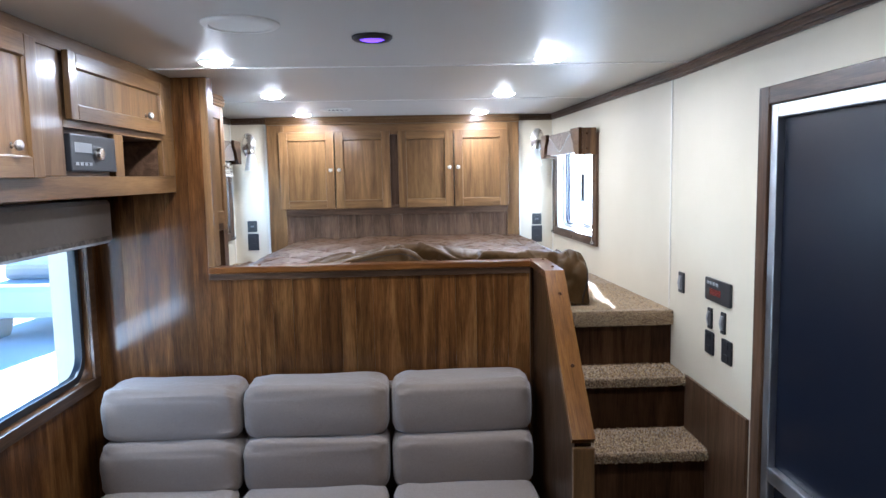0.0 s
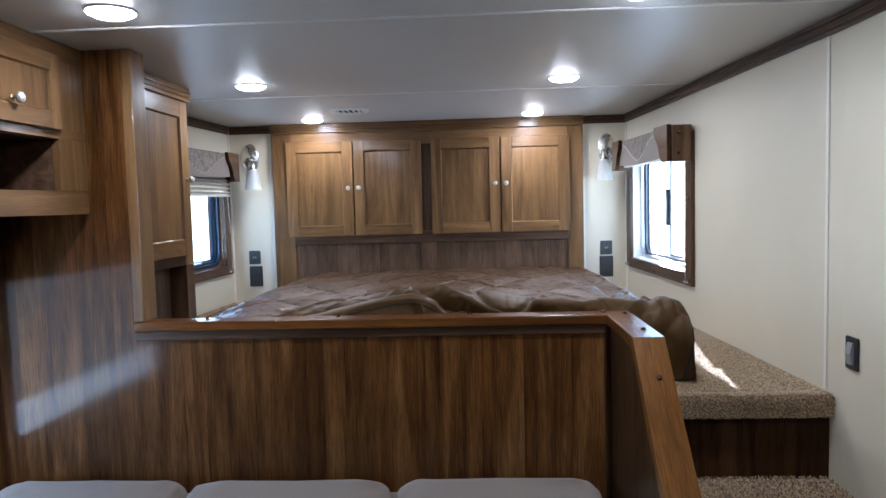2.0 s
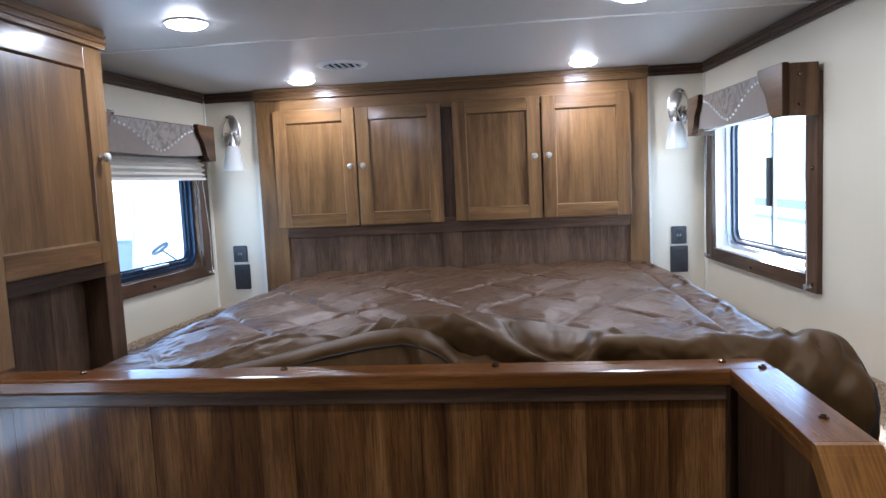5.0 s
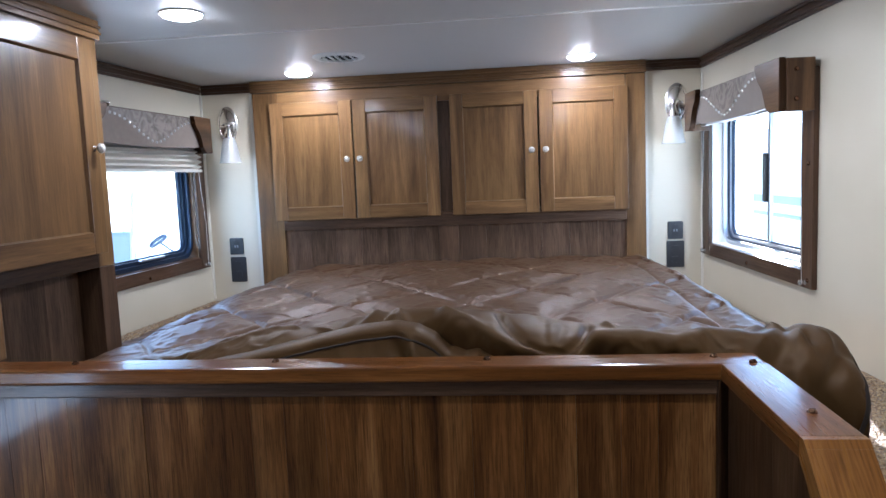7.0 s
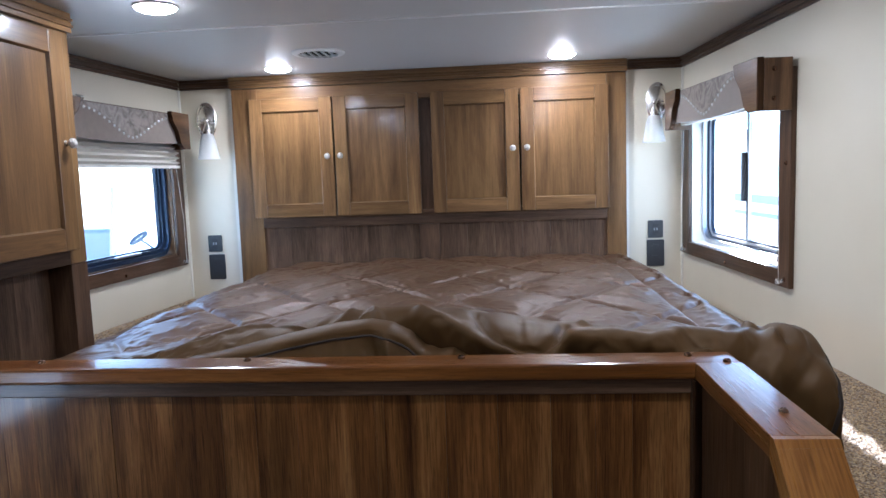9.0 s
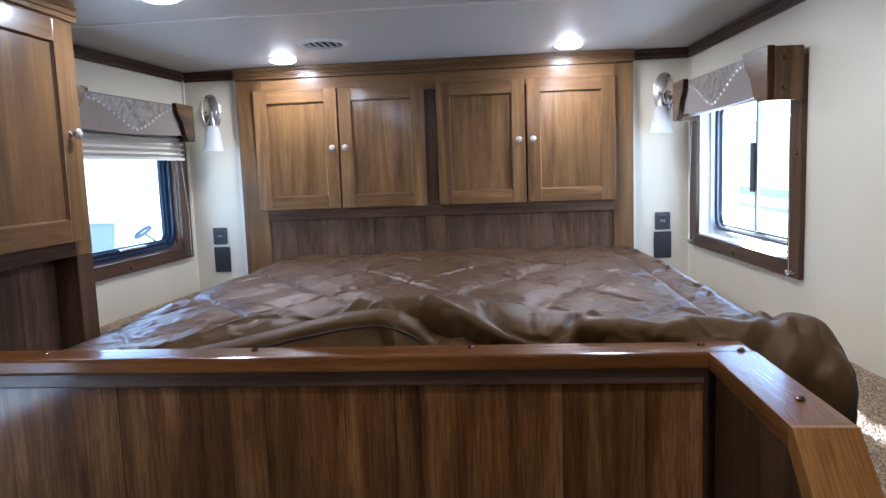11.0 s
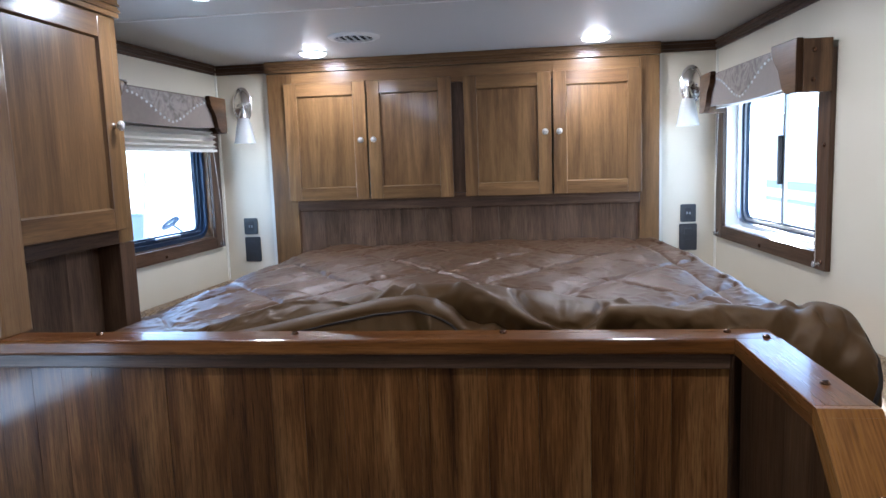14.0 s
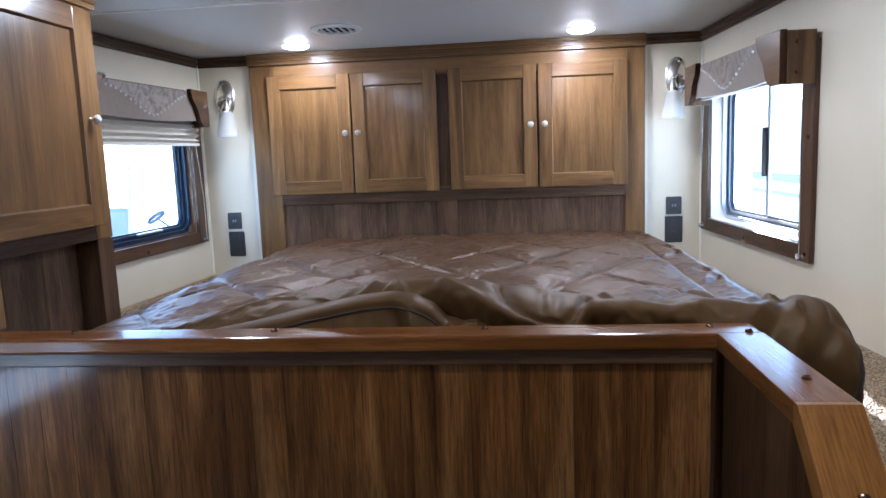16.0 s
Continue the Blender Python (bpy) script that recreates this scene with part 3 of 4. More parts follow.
part("top_rail", boxed(-0.022, 0.0, 0.0955, 0.5475, 0.90, TZ, 0.002), VARNISH["y"], tower)
part("middle_rail", boxed(-0.022, 0.0, 0.0955, 0.5475, 0.345, 0.42, 0.002), DARKWOOD["y"], tower)
part("low_rail", boxed(-0.022, 0.0, 0.0955, 0.5475, 0.0165, 0.05, 0.002), DARKWOOD["y"], tower)
for a, b in ((0.0955, 0.17), (0.1704, 0.28), (0.2804, 0.41), (0.4104, 0.5475)):
    part("niche_plank", boxed(-0.075, -0.067, a, b, 0.05, 0.345), HEADBOARD, tower)
for z0, z1, d in ((0.965, 1.018, 0.012), (0.978, 0.986, 0.018), (0.995, 1.003, 0.018)):
    part("cornice", boxed(0.0, d, 0.0, YT + 0.004, z0, z1, 0.002), VARNISH["y"], tower, "ribbed cornice")
TW = Matrix(((0, -1, 0, 0), (1, 0, 0, 0), (0, 0, 1, 0), (0, 0, 0, 1)))
panel_door(tower, 0.07, 0.565, 0.385, 0.955, 0.54, 0.667, TW)
for z in (0.12, 0.55):
    screw(tower, Matrix.Translation((0.0, 0.04, z)) @ Matrix.Rotation(radians(90), 4, "Y"))

# ---------- windows of the bunk ----------
def bunk_window(s, name):
    """Sliding window in a nose wall: wooden casing, aluminium frame with round corners, two panes."""
    m = wall_frame(s)
    win = thing(name, m, "sliding aluminium window in a dark wood casing", "window", kind="structure")

    def U(a, b):
        return sorted((s * a, s * b))
    for nm, a, b, z0, z1, mat in (("casing_side", 1.048, WU0 - 0.001, 1.25, 1.895, DARKWOOD["z"]), ("casing_side", WU1 + 0.001, 2.036, 1.25, 1.895, DARKWOOD["z"]),
                                  ("casing_bottom", WU0, WU1, 1.25, 1.302, DARKWOOD["x"]), ("casing_top", WU0, WU1, 1.86, 1.895, DARKWOOD["x"])):
        part(nm, boxed(*U(a, b), 0.0006, 0.016, z0, z1, 0.002), mat, win, "dark wood casing board")
    for nm, a, b, z0, z1 in (("liner_side", WU0, WU0 + 0.004, WZ0, WZ1), ("liner_side", WU1 - 0.004, WU1, WZ0, WZ1), ("liner_top", WU0 + 0.0041, WU1 - 0.0041, WZ1 - 0.004, WZ1), ("window_sill", WU0 + 0.0041, WU1 - 0.0041, WZ0, WZ0 + 0.005)):
        # one liner, coloured pale on the sunlit side and brown on the shaded side
        part(nm, boxed(*U(a, b), -0.084, 0.0, z0, z1), WHITE if s > 0 else VALWOOD["x"], win, "window liner, sunlight put into its pale colour" if s > 0 else "window liner, shade put into its brown colour")
    a, b = U(WU0 + 0.005, WU1 - 0.005)
    z0, z1 = WZ0 + 0.006, WZ1 - 0.006
    frame_mat = ALU if s > 0 else BLUECAST
    off = 0.0 if s > 0 else 0.022

    def band(nm, o, w, r, n0, n1, mat, words):
        n0, n1 = n0 + off, n1 + off
        part(nm, ring(bmesh.new(), rounded(a + o, b - o, z0 + o, z1 - o, r), rounded(a + o + w, b - o - w, z0 + o + w, z1 - o - w, max(0.02, r - w)), n0, n1), mat, win, words, True)
    band("window_frame", 0.0, 0.016, 0.075, -0.066, -0.040, frame_mat, "rounded metal window frame")
    band("seal", 0.0155, 0.010 if s > 0 else 0.016, 0.060, -0.076, -0.056, BLUECAST, "black seal with a blue light cast in its colour")
    band("sash_frame", 0.025, 0.008, 0.052, -0.078, -0.061, frame_mat, "inner sash frame")
    band("glazing_seal", 0.0325, 0.008, 0.046, -0.078, -0.066, BLUECAST, "dark glazing seal")
    d = s * 1.55
    if s > 0:
        part("meeting_rail", boxed(d - 0.012, d + 0.002, -0.078, -0.064, z0 + 0.036, z1 - 0.036, 0.002), ALU, win, "aluminium meeting rail")
        part("meeting_seal", boxed(d + 0.0025, d + 0.012, -0.076, -0.066, z0 + 0.036, z1 - 0.036, 0.001), BLUECAST, win, "dark sliding seal")
        part("latch", prism(bmesh.new(), rounded(d + 0.010, d + 0.026, 1.487, 1.664, 0.006, 3), -0.068, -0.052, "y", 0.002), BLACK, win, "black latch handle")
    else:
        part("latch", boxed(*U(1.55, 1.72), -0.056 + off, -0.042 + off, z0 + 0.026, z0 + 0.036, 0.003), ALU, win, "silver latch bar")
    g = part("pane", boxed(a + 0.038, b - 0.038, -0.074 + off, -0.071 + off, z0 + 0.038, z1 - 0.038), GLASS, win, "clear glass pane")
    g.visible_shadow = False
    for u, z in ((1.075, 1.275), (1.075, 1.62), (2.01, 1.275), (1.54, 1.268)):
        screw(win, Matrix.Translation((s * u, 0.016, z)) @ Matrix.Rotation(radians(-90), 4, "X"))
    return win


bunk_window(1, "window_1")
bunk_window(-1, "window_2")


def valance(s):
    """Wooden valance box with scroll ends, suede front, tooled leather point and a row of studs."""
    val = thing("window_valance", wall_frame(s) @ pose(0, 0, 1.77), "wood and taupe suede valance with silver studs", "valance", "valances over the bunk windows")
    e0, e1 = 1.040, 1.935

    def up(pts):
        return [(s * u, z - 1.77) for u, z in pts]

    def U(a, b):
        return sorted((s * a, s * b))
    for a, b in ((e0, e0 + 0.018), (e1 - 0.018, e1)):
        part("end_board", boxed(*U(a, b), 0.017, 0.098, 0.0, 0.15, 0.003), VALWOOD["z"], val, "varnished wood end board")
    part("top_board", boxed(*U(e0 + 0.0185, e1 - 0.0185), 0.017, 0.088, 0.138, 0.150), DARKWOOD["x"], val)
    half_scroll = [(0.0, 1.7705), (0.0, 1.9225), (0.175, 1.9245), (0.178, 1.911), (0.166, 1.902), (0.170, 1.892), (0.158, 1.876), (0.135, 1.862), (0.118, 1.846), (0.108, 1.826), (0.104, 1.806), (0.098, 1.793), (0.084, 1.786), (0.078, 1.776), (0.060, 1.7705)]
    for pts in ([(e0 + u, z) for u, z in half_scroll], [(e1 - u * 0.8, z) for u, z in half_scroll]):
        board = part("scroll_board", prism(bmesh.new(), up(pts), 0.0985, 0.119, "y", 0.003), VALWOOD["x"], val, "scroll-cut front board with dark edges")
        board.data.materials.append(WINGWOOD)
        for f in board.data.polygons:
            if abs(f.normal.y) < 0.3 and f.normal.z < 0.5:
                f.material_index = 1
    lower = [(e0 + 0.019 + (e1 - e0 - 0.038) * i / 16, 1.797 - 0.012 * math.sin(math.pi * i / 16)) for i in range(17)]
    part("suede_front", prism(bmesh.new(), up([(e1 - 0.019, 1.915), (e0 + 0.019, 1.915)] + lower), 0.082, 0.0975, "y"), SUEDE, val, "taupe suede front")
    c = (e0 + e1) / 2 + 0.045
    curve = []
    for i in range(21):
        q = i / 20 * 2 - 1
        curve.append((c + q * 0.275, 1.803 + 0.093 * smooth01(0.0, 1.0, abs(q)) ** 0.85))
    part("leather_point", prism(bmesh.new(), up([(c + 0.275, 1.913), (c - 0.275, 1.913)] + [(u, z + 0.006) for u, z in curve]), 0.0975, 0.0995, "y"), LEATHER, val, "tooled grey leather point")
    stud = mesh_of("stud", lathe(bmesh.new(), [(0.0060, 0), (0.0054, 0.0024), (0.0032, 0.0043), (0, 0.0050)], 10), STUD, True)
    for u, z in curve:
        ob = new("stud", stud)
        ob.parent = val
        ob.matrix_basis = Matrix.Translation((s * u, 0.0976, z - 1.77)) @ Matrix.Rotation(radians(-90), 4, "X")
    for z in (0.035, 0.118):
        screw(val, Matrix.Translation((s * e0, 0.070, z)) @ Matrix.Rotation(radians(-90 * s), 4, "Y"))
    if s < 0:
        part("bracket", lathe(bmesh.new(), [(0, 0), (0.008, 0), (0.008, 0.03), (0.006, 0.033), (0, 0.034)], 14, Matrix.Translation((s * 1.27, 0.085, 0.158)) @ Matrix.Rotation(radians(90), 4, "Y")), CHROME, val, "nickel bracket", True)
    return val


def smooth01(a, b, v):
    v = min(1.0, max(0.0, (v - a) / (b - a)))
    return v * v * (3 - 2 * v)


valance(1)
valance(-1)


def pleated(s, z0, z1, folds):
    bm = bmesh.new()
    a, b = sorted((s * 1.06, s * 1.945))
    k = folds * 2
    lines = []
    for i in range(k + 1):
        z, d = z0 + (z1 - z0) * i / k, 0.035 + (0.022 if i % 2 else 0.0)
        lines.append([bm.verts.new((a, d, z)), bm.verts.new((b, d, z)), bm.verts.new((b, d - 0.004, z)), bm.verts.new((a, d - 0.004, z))])
    for p, q in zip(lines, lines[1:]):
        for i in range(4):
            bm.faces.new((p[i], p[(i + 1) % 4], q[(i + 1) % 4], q[i]))
    bm.faces.new(lines[0])
    bm.faces.new(lines[-1][::-1])
    return bm


for s, z0, folds, words in ((1, 1.80, 5, "linen pleated shade drawn up under the valance"), (-1, 1.702, 9, "linen pleated shade half lowered")):
    shade = thing("pleated_shade", wall_frame(s) @ pose(0, 0, 0), words, "window shade", "pleated shades")
    part("pleats", pleated(s, z0, 1.90, folds), BLIND, shade)
    u0, u1 = sorted((s * 1.06, s * 1.945))
    part("bottom_rail", boxed(u0, u1, 0.034, 0.058, z0 - 0.012, z0 - 0.0005, 0.002), BLIND, shade, "beige bottom rail")
    for u in (1.083, 1.990):
        hold = part("hold_down", lathe(bmesh.new(), [(0, 0.0), (0.007, 0.0), (0.007, 0.004), (0.004, 0.006), (0.004, 0.013), (0.009, 0.015), (0.009, 0.020), (0, 0.021)], 16, Matrix.Translation((s * u, 0.0162, 1.268)) @ Matrix.Rotation(radians(-90), 4, "X")), CLEAR, shade, "clear plastic cord holder", True)
        part("cord", tube(bmesh.new(), [(s * u, 0.030, 1.27), (s * u, 0.031, 1.45), (s * (u + (0.0 if u < 1.5 else -0.05)), 0.04, z0 - 0.006)], 0.0007, 5), WHITE, shade, "thin white cord")


# ---------- reading lamps and plates on the end wall ----------
def sconce(x, lean):
    lamp = thing("wall_lamp", pose(x, NOSE - 0.0005, 1.905), "nickel wall lamp with an unlit frosted bell shade", "wall lamp", "reading lamps")
    spin = Matrix.Diagonal((0.78, 1, 1.34, 1)) @ Matrix.Rotation(radians(90), 4, "X")
    part("wall_plate", lathe(bmesh.new(), [(0, 0.0), (0.062, 0.0), (0.062, 0.004), (0.057, 0.008), (0.051, 0.009), (0.049, 0.006), (0.040, 0.007), (0.030, 0.011), (0, 0.013)], 36, spin), CHROME, lamp, "oval nickel wall plate", True)
    part("arm", tube(bmesh.new(), [(0, -0.008, 0.0), (0, -0.035, 0.004), (lean * 0.5, -0.062, 0.0), (lean * 0.9, -0.078, -0.018), (lean, -0.082, -0.04)], 0.0065, 12), CHROME, lamp, "", True)
    for sx in (-0.022, 0.022):
        part("plate_screw", lathe(bmesh.new(), [(0.006, 0), (0.005, 0.004), (0, 0.006)], 12, Matrix.Translation((sx, -0.011, 0)) @ Matrix.Rotation(radians(90), 4, "X")), CHROME, lamp, "", True)
    part("socket", lathe(bmesh.new(), [(0, 0.034), (0.006, 0.031), (0.008, 0.024), (0.006, 0.016), (0.010, 0.010), (0.013, 0.0), (0.018, -0.012), (0.022, -0.030), (0.021, -0.042), (0, -0.043)], 24, pose(lean, -0.082, -0.035)), CHROME, lamp, "nickel lamp socket", True)
    part("shade", lathe(bmesh.new(), [(0.023, -0.066), (0.028, -0.078), (0.034, -0.10), (0.039, -0.13), (0.045, -0.165), (0.049, -0.178), (0.0465, -0.178), (0.042, -0.165), (0.036, -0.13), (0.031, -0.10), (0.024, -0.078)], 32, pose(lean, -0.082, 0)), FROST, lamp, "frosted white bell shade", True)
    return lamp


sconce(-1.005, 0.035)
sconce(1.020, -0.03)


def plate(name, m, w, h, words, cat, kind):
    """A small device on a wall, its face towards -y in its own frame."""
    p = thing(name, m, words, cat, "black wall devices")
    part("cover", prism(bmesh.new(), rounded(-w / 2, w / 2, -h / 2, h / 2, 0.005, 3), -0.006, 0.0, "y", 0.0015), BLACK, p, "black cover plate")
    if kind == "usb":
        part("insert", prism(bmesh.new(), rounded(-w * 0.2, w * 0.2, -h * 0.3, h * 0.3, 0.003, 3), -0.008, -0.0055, "y", 0.0008), RUBBER, p, "dark insert")
        for dx in (-0.006, 0.006):
            part("socket", boxed(dx - 0.003, dx + 0.003, -0.0086, -0.0078, -0.006, 0.006), GREY, p)
    elif kind == "outlet":
        for dz in (-0.024, 0.024):
            f = part("receptacle", prism(bmesh.new(), rounded(-0.016, 0.016, dz - 0.014, dz + 0.014, 0.006, 3), -0.0085, -0.0055, "y", 0.0008), BLACK, p)
            for dx in (-0.006, 0.006):
                part("slot", boxed(dx - 0.001, dx + 0.001, -0.0089, -0.0082, dz - 0.004, dz + 0.006), RUBBER, f)
    elif kind == "rocker":
        part("rocker", prism(bmesh.new(), [(-0.011, -h * 0.33), (-0.016, 0.0), (-0.010, h * 0.33), (-0.0055, h * 0.33), (-0.0055, -h * 0.33)], -w * 0.22, w * 0.22, "x"), GREY, p, "grey rocker")
    return p


FRONT = NOSE - 0.0006
plate("usb_plate", pose(-1.003, FRONT, 1.338), 0.066, 0.078, "black double charging plate on the cream wall", "charging plate", "usb")
plate("wall_outlet", pose(-0.999, FRONT, 1.228), 0.076, 0.118, "black double outlet on the cream wall", "outlet", "outlet")
plate("usb_plate", pose(1.012, FRONT, 1.350), 0.066, 0.078, "black double charging plate on the cream wall", "charging plate", "usb")
plate("wall_outlet", pose(1.012, FRONT, 1.244), 0.076, 0.118, "black double outlet on the cream wall", "outlet", "outlet")

SIDE = Matrix(((0, 1, 0, HALF - 0.0006), (-1, 0, 0, 0), (0, 0, 1, 0), (0, 0, 0, 1)))


def on_entry(y, z):
    return Matrix.Translation((0, y, z)) @ SIDE


plate("light_switch", on_entry(7.243, 1.212), 0.058, 0.085, "black light switch beside the stairs", "switch", "rocker")
plate("light_switch", on_entry(6.958, 1.122), 0.036, 0.078, "narrow black rocker switch", "switch", "rocker")
plate("light_switch", on_entry(6.846, 1.126), 0.036, 0.078, "narrow black rocker switch", "switch", "rocker")
plate("wall_outlet", on_entry(6.958, 1.030), 0.076, 0.085, "black outlet below the switches", "outlet", "outlet")
plate("wall_outlet", on_entry(6.812, 1.030), 0.080, 0.085, "black outlet below the switches", "outlet", "outlet")
mon = thing("monitor_panel", on_entry(6.89, 1.232), "black tank monitor panel with a dark red display", "monitor panel")
part("cover", prism(bmesh.new(), rounded(-0.105, 0.105, -0.042, 0.042, 0.006, 3), -0.009, 0.0, "y", 0.002), BLACK, mon)
part("display", boxed(-0.06, 0.03, -0.0105, -0.0088, -0.018, 0.006), material("dark_red_display", (0.12, 0.012, 0.012), 0.25), mon, "dark red display")
for i in range(4):
    part("button", boxed(-0.085 + 0.026 * i, -0.068 + 0.026 * i, -0.0115, -0.0088, 0.018, 0.030, 0.001), GREY, mon)

# ---------- ceiling fittings ----------
vent = thing("ceiling_vent", pose(-0.328, 8.845, TOP), "round white ceiling vent with slanted slats", "vent")
part("rim", lathe(bmesh.new(), [(0.098, 0.0), (0.098, -0.004), (0.090, -0.009), (0.074, -0.010), (0.070, -0.004), (0.070, 0.0)], 40), WHITE, vent, "white rim", True)
# flat disc; its black stands for the unlit duct
part("throat", lathe(bmesh.new(), [(0.071, -0.002), (0, -0.0015)], 32), DARK, vent, "flat black disc for the shade in the duct")
for i in range(5):
    o = -0.050 + 0.025 * i
    w = math.sqrt(max(0.0, 0.071 ** 2 - o * o))
    bm = boxed(-0.0052, 0.0052, -w, w, -0.0016, 0.0016)
    bmesh.ops.transform(bm, matrix=pose(o, 0, -0.0075, 0, 62, 0), verts=bm.verts)
    part("slat", bm, WHITE, vent)
big = thing("ceiling_vent", pose(-0.30, 6.42, TOP), "round white ceiling speaker grille", "speaker grille")
part("rim", lathe(bmesh.new(), [(0.105, 0.0), (0.105, -0.004), (0.098, -0.009), (0.085, -0.010), (0.082, -0.006)], 40), WHITE, big, "white rim", True)
part("grille", lathe(bmesh.new(), [(0.083, -0.006), (0.05, -0.009), (0, -0.010)], 32), WHITE, big, "pale grille", True)
fan = thing("night_light", pose(0.045, 6.62, TOP), "small round ceiling light glowing violet", "night light")
part("housing", lathe(bmesh.new(), [(0.062, 0.0), (0.062, -0.006), (0.055, -0.012), (0.040, -0.013), (0.038, -0.008)], 32), BLACK, fan, "dark housing", True)
part("lens", lathe(bmesh.new(), [(0.039, -0.009), (0.025, -0.014), (0, -0.016)], 28), VIOLET, fan, "glowing violet lens", True)


# ---------- bed ----------
solid("mattress", boxed(-0.74, 0.83, 7.52, 9.335, DECK, 1.20, 0.03), SATIN, "thick mattress under the comforter on the deck", "mattress", smooth=True)


def between(v, points):
    """A smooth line through (v, value) points."""
    for (a, p), (b, q) in zip(points, points[1:]):
        if v <= b:
            return p + (q - p) * smooth01(a, b, v)
    return points[-1][1]


def settle(p, slack_u, slack_v, low, high, rounds, weight=0.0004, drift=0.02, seed=1):
    """Cloth with more material than room: a grid of places is let go until its threads are slack_u and slack_v times as long
    as they were, staying between the depths low and high along its normals. Gathers and puckers come of themselves."""
    p0 = p.astype(np.float32)
    n0 = np.cross(np.gradient(p0, axis=0), np.gradient(p0, axis=1))
    n0 /= np.maximum(np.linalg.norm(n0, axis=2, keepdims=True), 1e-9)
    if n0[:, :, 2].sum() < 0:
        n0 = -n0
    rng = np.random.default_rng(seed)
    kick = rng.standard_normal(p0.shape[:2])
    for _ in range(5):
        kick = (kick + np.roll(kick, 1, 0) + np.roll(kick, -1, 0) + np.roll(kick, 1, 1) + np.roll(kick, -1, 1)) / 5
    q = p0 + n0 * (0.010 * kick[:, :, None]).astype(np.float32)
    links = []
    for step, hold in ((1, 0.5), (4, 0.12)):
        for di, slack in ((step, slack_u), (0, slack_v)):
            for odd in range(2 * step):
                rows = np.arange(p0.shape[0 if di else 1] - step)
                rows = rows[(rows // step) % 2 == (odd // step)]
                rows = rows[rows % step == odd % step]
                if len(rows) == 0:
                    continue
                one = (rows, slice(None)) if di else (slice(None), rows)
                two = (rows + step, slice(None)) if di else (slice(None), rows + step)
                rest = np.linalg.norm(p0[two] - p0[one], axis=2) * slack[one]
                links.append((one, two, rest.astype(np.float32), hold))
    m, n = p0.shape[:2]
    for dj in (1, -1):
        for odd in (0, 1):
            r = np.arange(odd, m - 1, 2)
            one = (r, slice(0, n - 1)) if dj > 0 else (r, slice(1, n))
            two = (r + 1, slice(1, n)) if dj > 0 else (r + 1, slice(0, n - 1))
            rest = np.linalg.norm(p0[two] - p0[one], axis=2) * 0.5 * (slack_u[one] + slack_v[one])
            links.append((one, two, rest.astype(np.float32), 0.2))
    low, high = low.astype(np.float32), high.astype(np.float32)
    for _ in range(rounds):
        q[:, :, 2] -= weight
        for one, two, rest, hold in links:
            d = q[two] - q[one]
            far = np.sqrt((d * d).sum(axis=2)) + 1e-9
            d *= (hold * (1 - rest / far))[:, :, None]
            q[one] += d
            q[two] -= d
        off = q - p0
        deep = (off * n0).sum(axis=2)
        along = off - n0 * deep[:, :, None]
        far = np.sqrt((along * along).sum(axis=2)) + 1e-9
        along *= np.minimum(1.0, drift / far)[:, :, None]
        q = p0 + along + n0 * np.clip(deep, low, high)[:, :, None]
    for _ in range(2):
        soft = q.copy()
        soft[1:-1, 1:-1] = 0.72 * q[1:-1, 1:-1] + 0.07 * (q[2:, 1:-1] + q[:-2, 1:-1] + q[1:-1, 2:] + q[1:-1, :-2])
        q = soft
    return q


def sheet(q):
    """A grid of places as one mesh."""
    m, n = q.shape[:2]
    bm = bmesh.new()
    v = [bm.verts.new(c) for c in q.reshape(-1, 3).tolist()]
    for i in range(m - 1):
        for j in range(n - 1):
            bm.faces.new((v[i * n + j], v[(i + 1) * n + j], v[(i + 1) * n + j + 1], v[i * n + j + 1]))
    return bm


CREST = ((-0.95, -0.004), (-0.62, 0.004), (-0.42, 0.018), (-0.145, 0.062), (0.0, 0.086), (0.07, 0.098), (0.16, 0.101), (0.24, 0.094), (0.31, 0.084),
         (0.45, 0.064), (0.61, 0.050), (0.78, 0.048), (0.88, 0.053), (0.96, 0.040))
# lines of the roll's large folds: (x, height from foot 0 to crest 1), how far they stand out, width
RIDGES = (((0.175, 0.84), (0.225, 0.68), (0.29, 0.50), (0.36, 0.33), (0.44, 0.16), (0.54, 0.06), 0.014, 0.012),
          ((0.075, 1.05), (0.085, 0.80), (0.10, 0.60), 0.006, 0.007),
          ((0.03, 1.05), (0.02, 0.80), (-0.01, 0.55), 0.010, 0.010),
          ((0.24, 0.10), (0.33, 0.12), (0.47, 0.05), 0.016, 0.010),
          ((0.46, 0.62), (0.54, 0.70), (0.60, 0.66), (0.67, 0.80), (0.76, 0.72), (0.83, 0.86), 0.026, 0.017),
          ((0.58, 0.12), (0.68, 0.42), (0.77, 1.0), 0.013, 0.012),
          ((0.69, 0.06), (0.79, 0.40), (0.855, 0.90), 0.014, 0.013),
          ((0.49, 0.95), (0.53, 0.62), (0.60, 0.36), 0.012, 0.010),
          ((0.80, 1.04), (0.845, 0.92), (0.87, 0.80), 0.016, 0.010),
          ((0.80, 0.62), (0.88, 0.40), (0.93, 0.10), 0.012, 0.018),
          ((-0.36, 0.80), (-0.24, 0.95), (-0.14, 1.05), 0.010, 0.009),
          ((-0.47, 0.60), (-0.36, 0.86), (-0.27, 1.05), 0.010, 0.008))
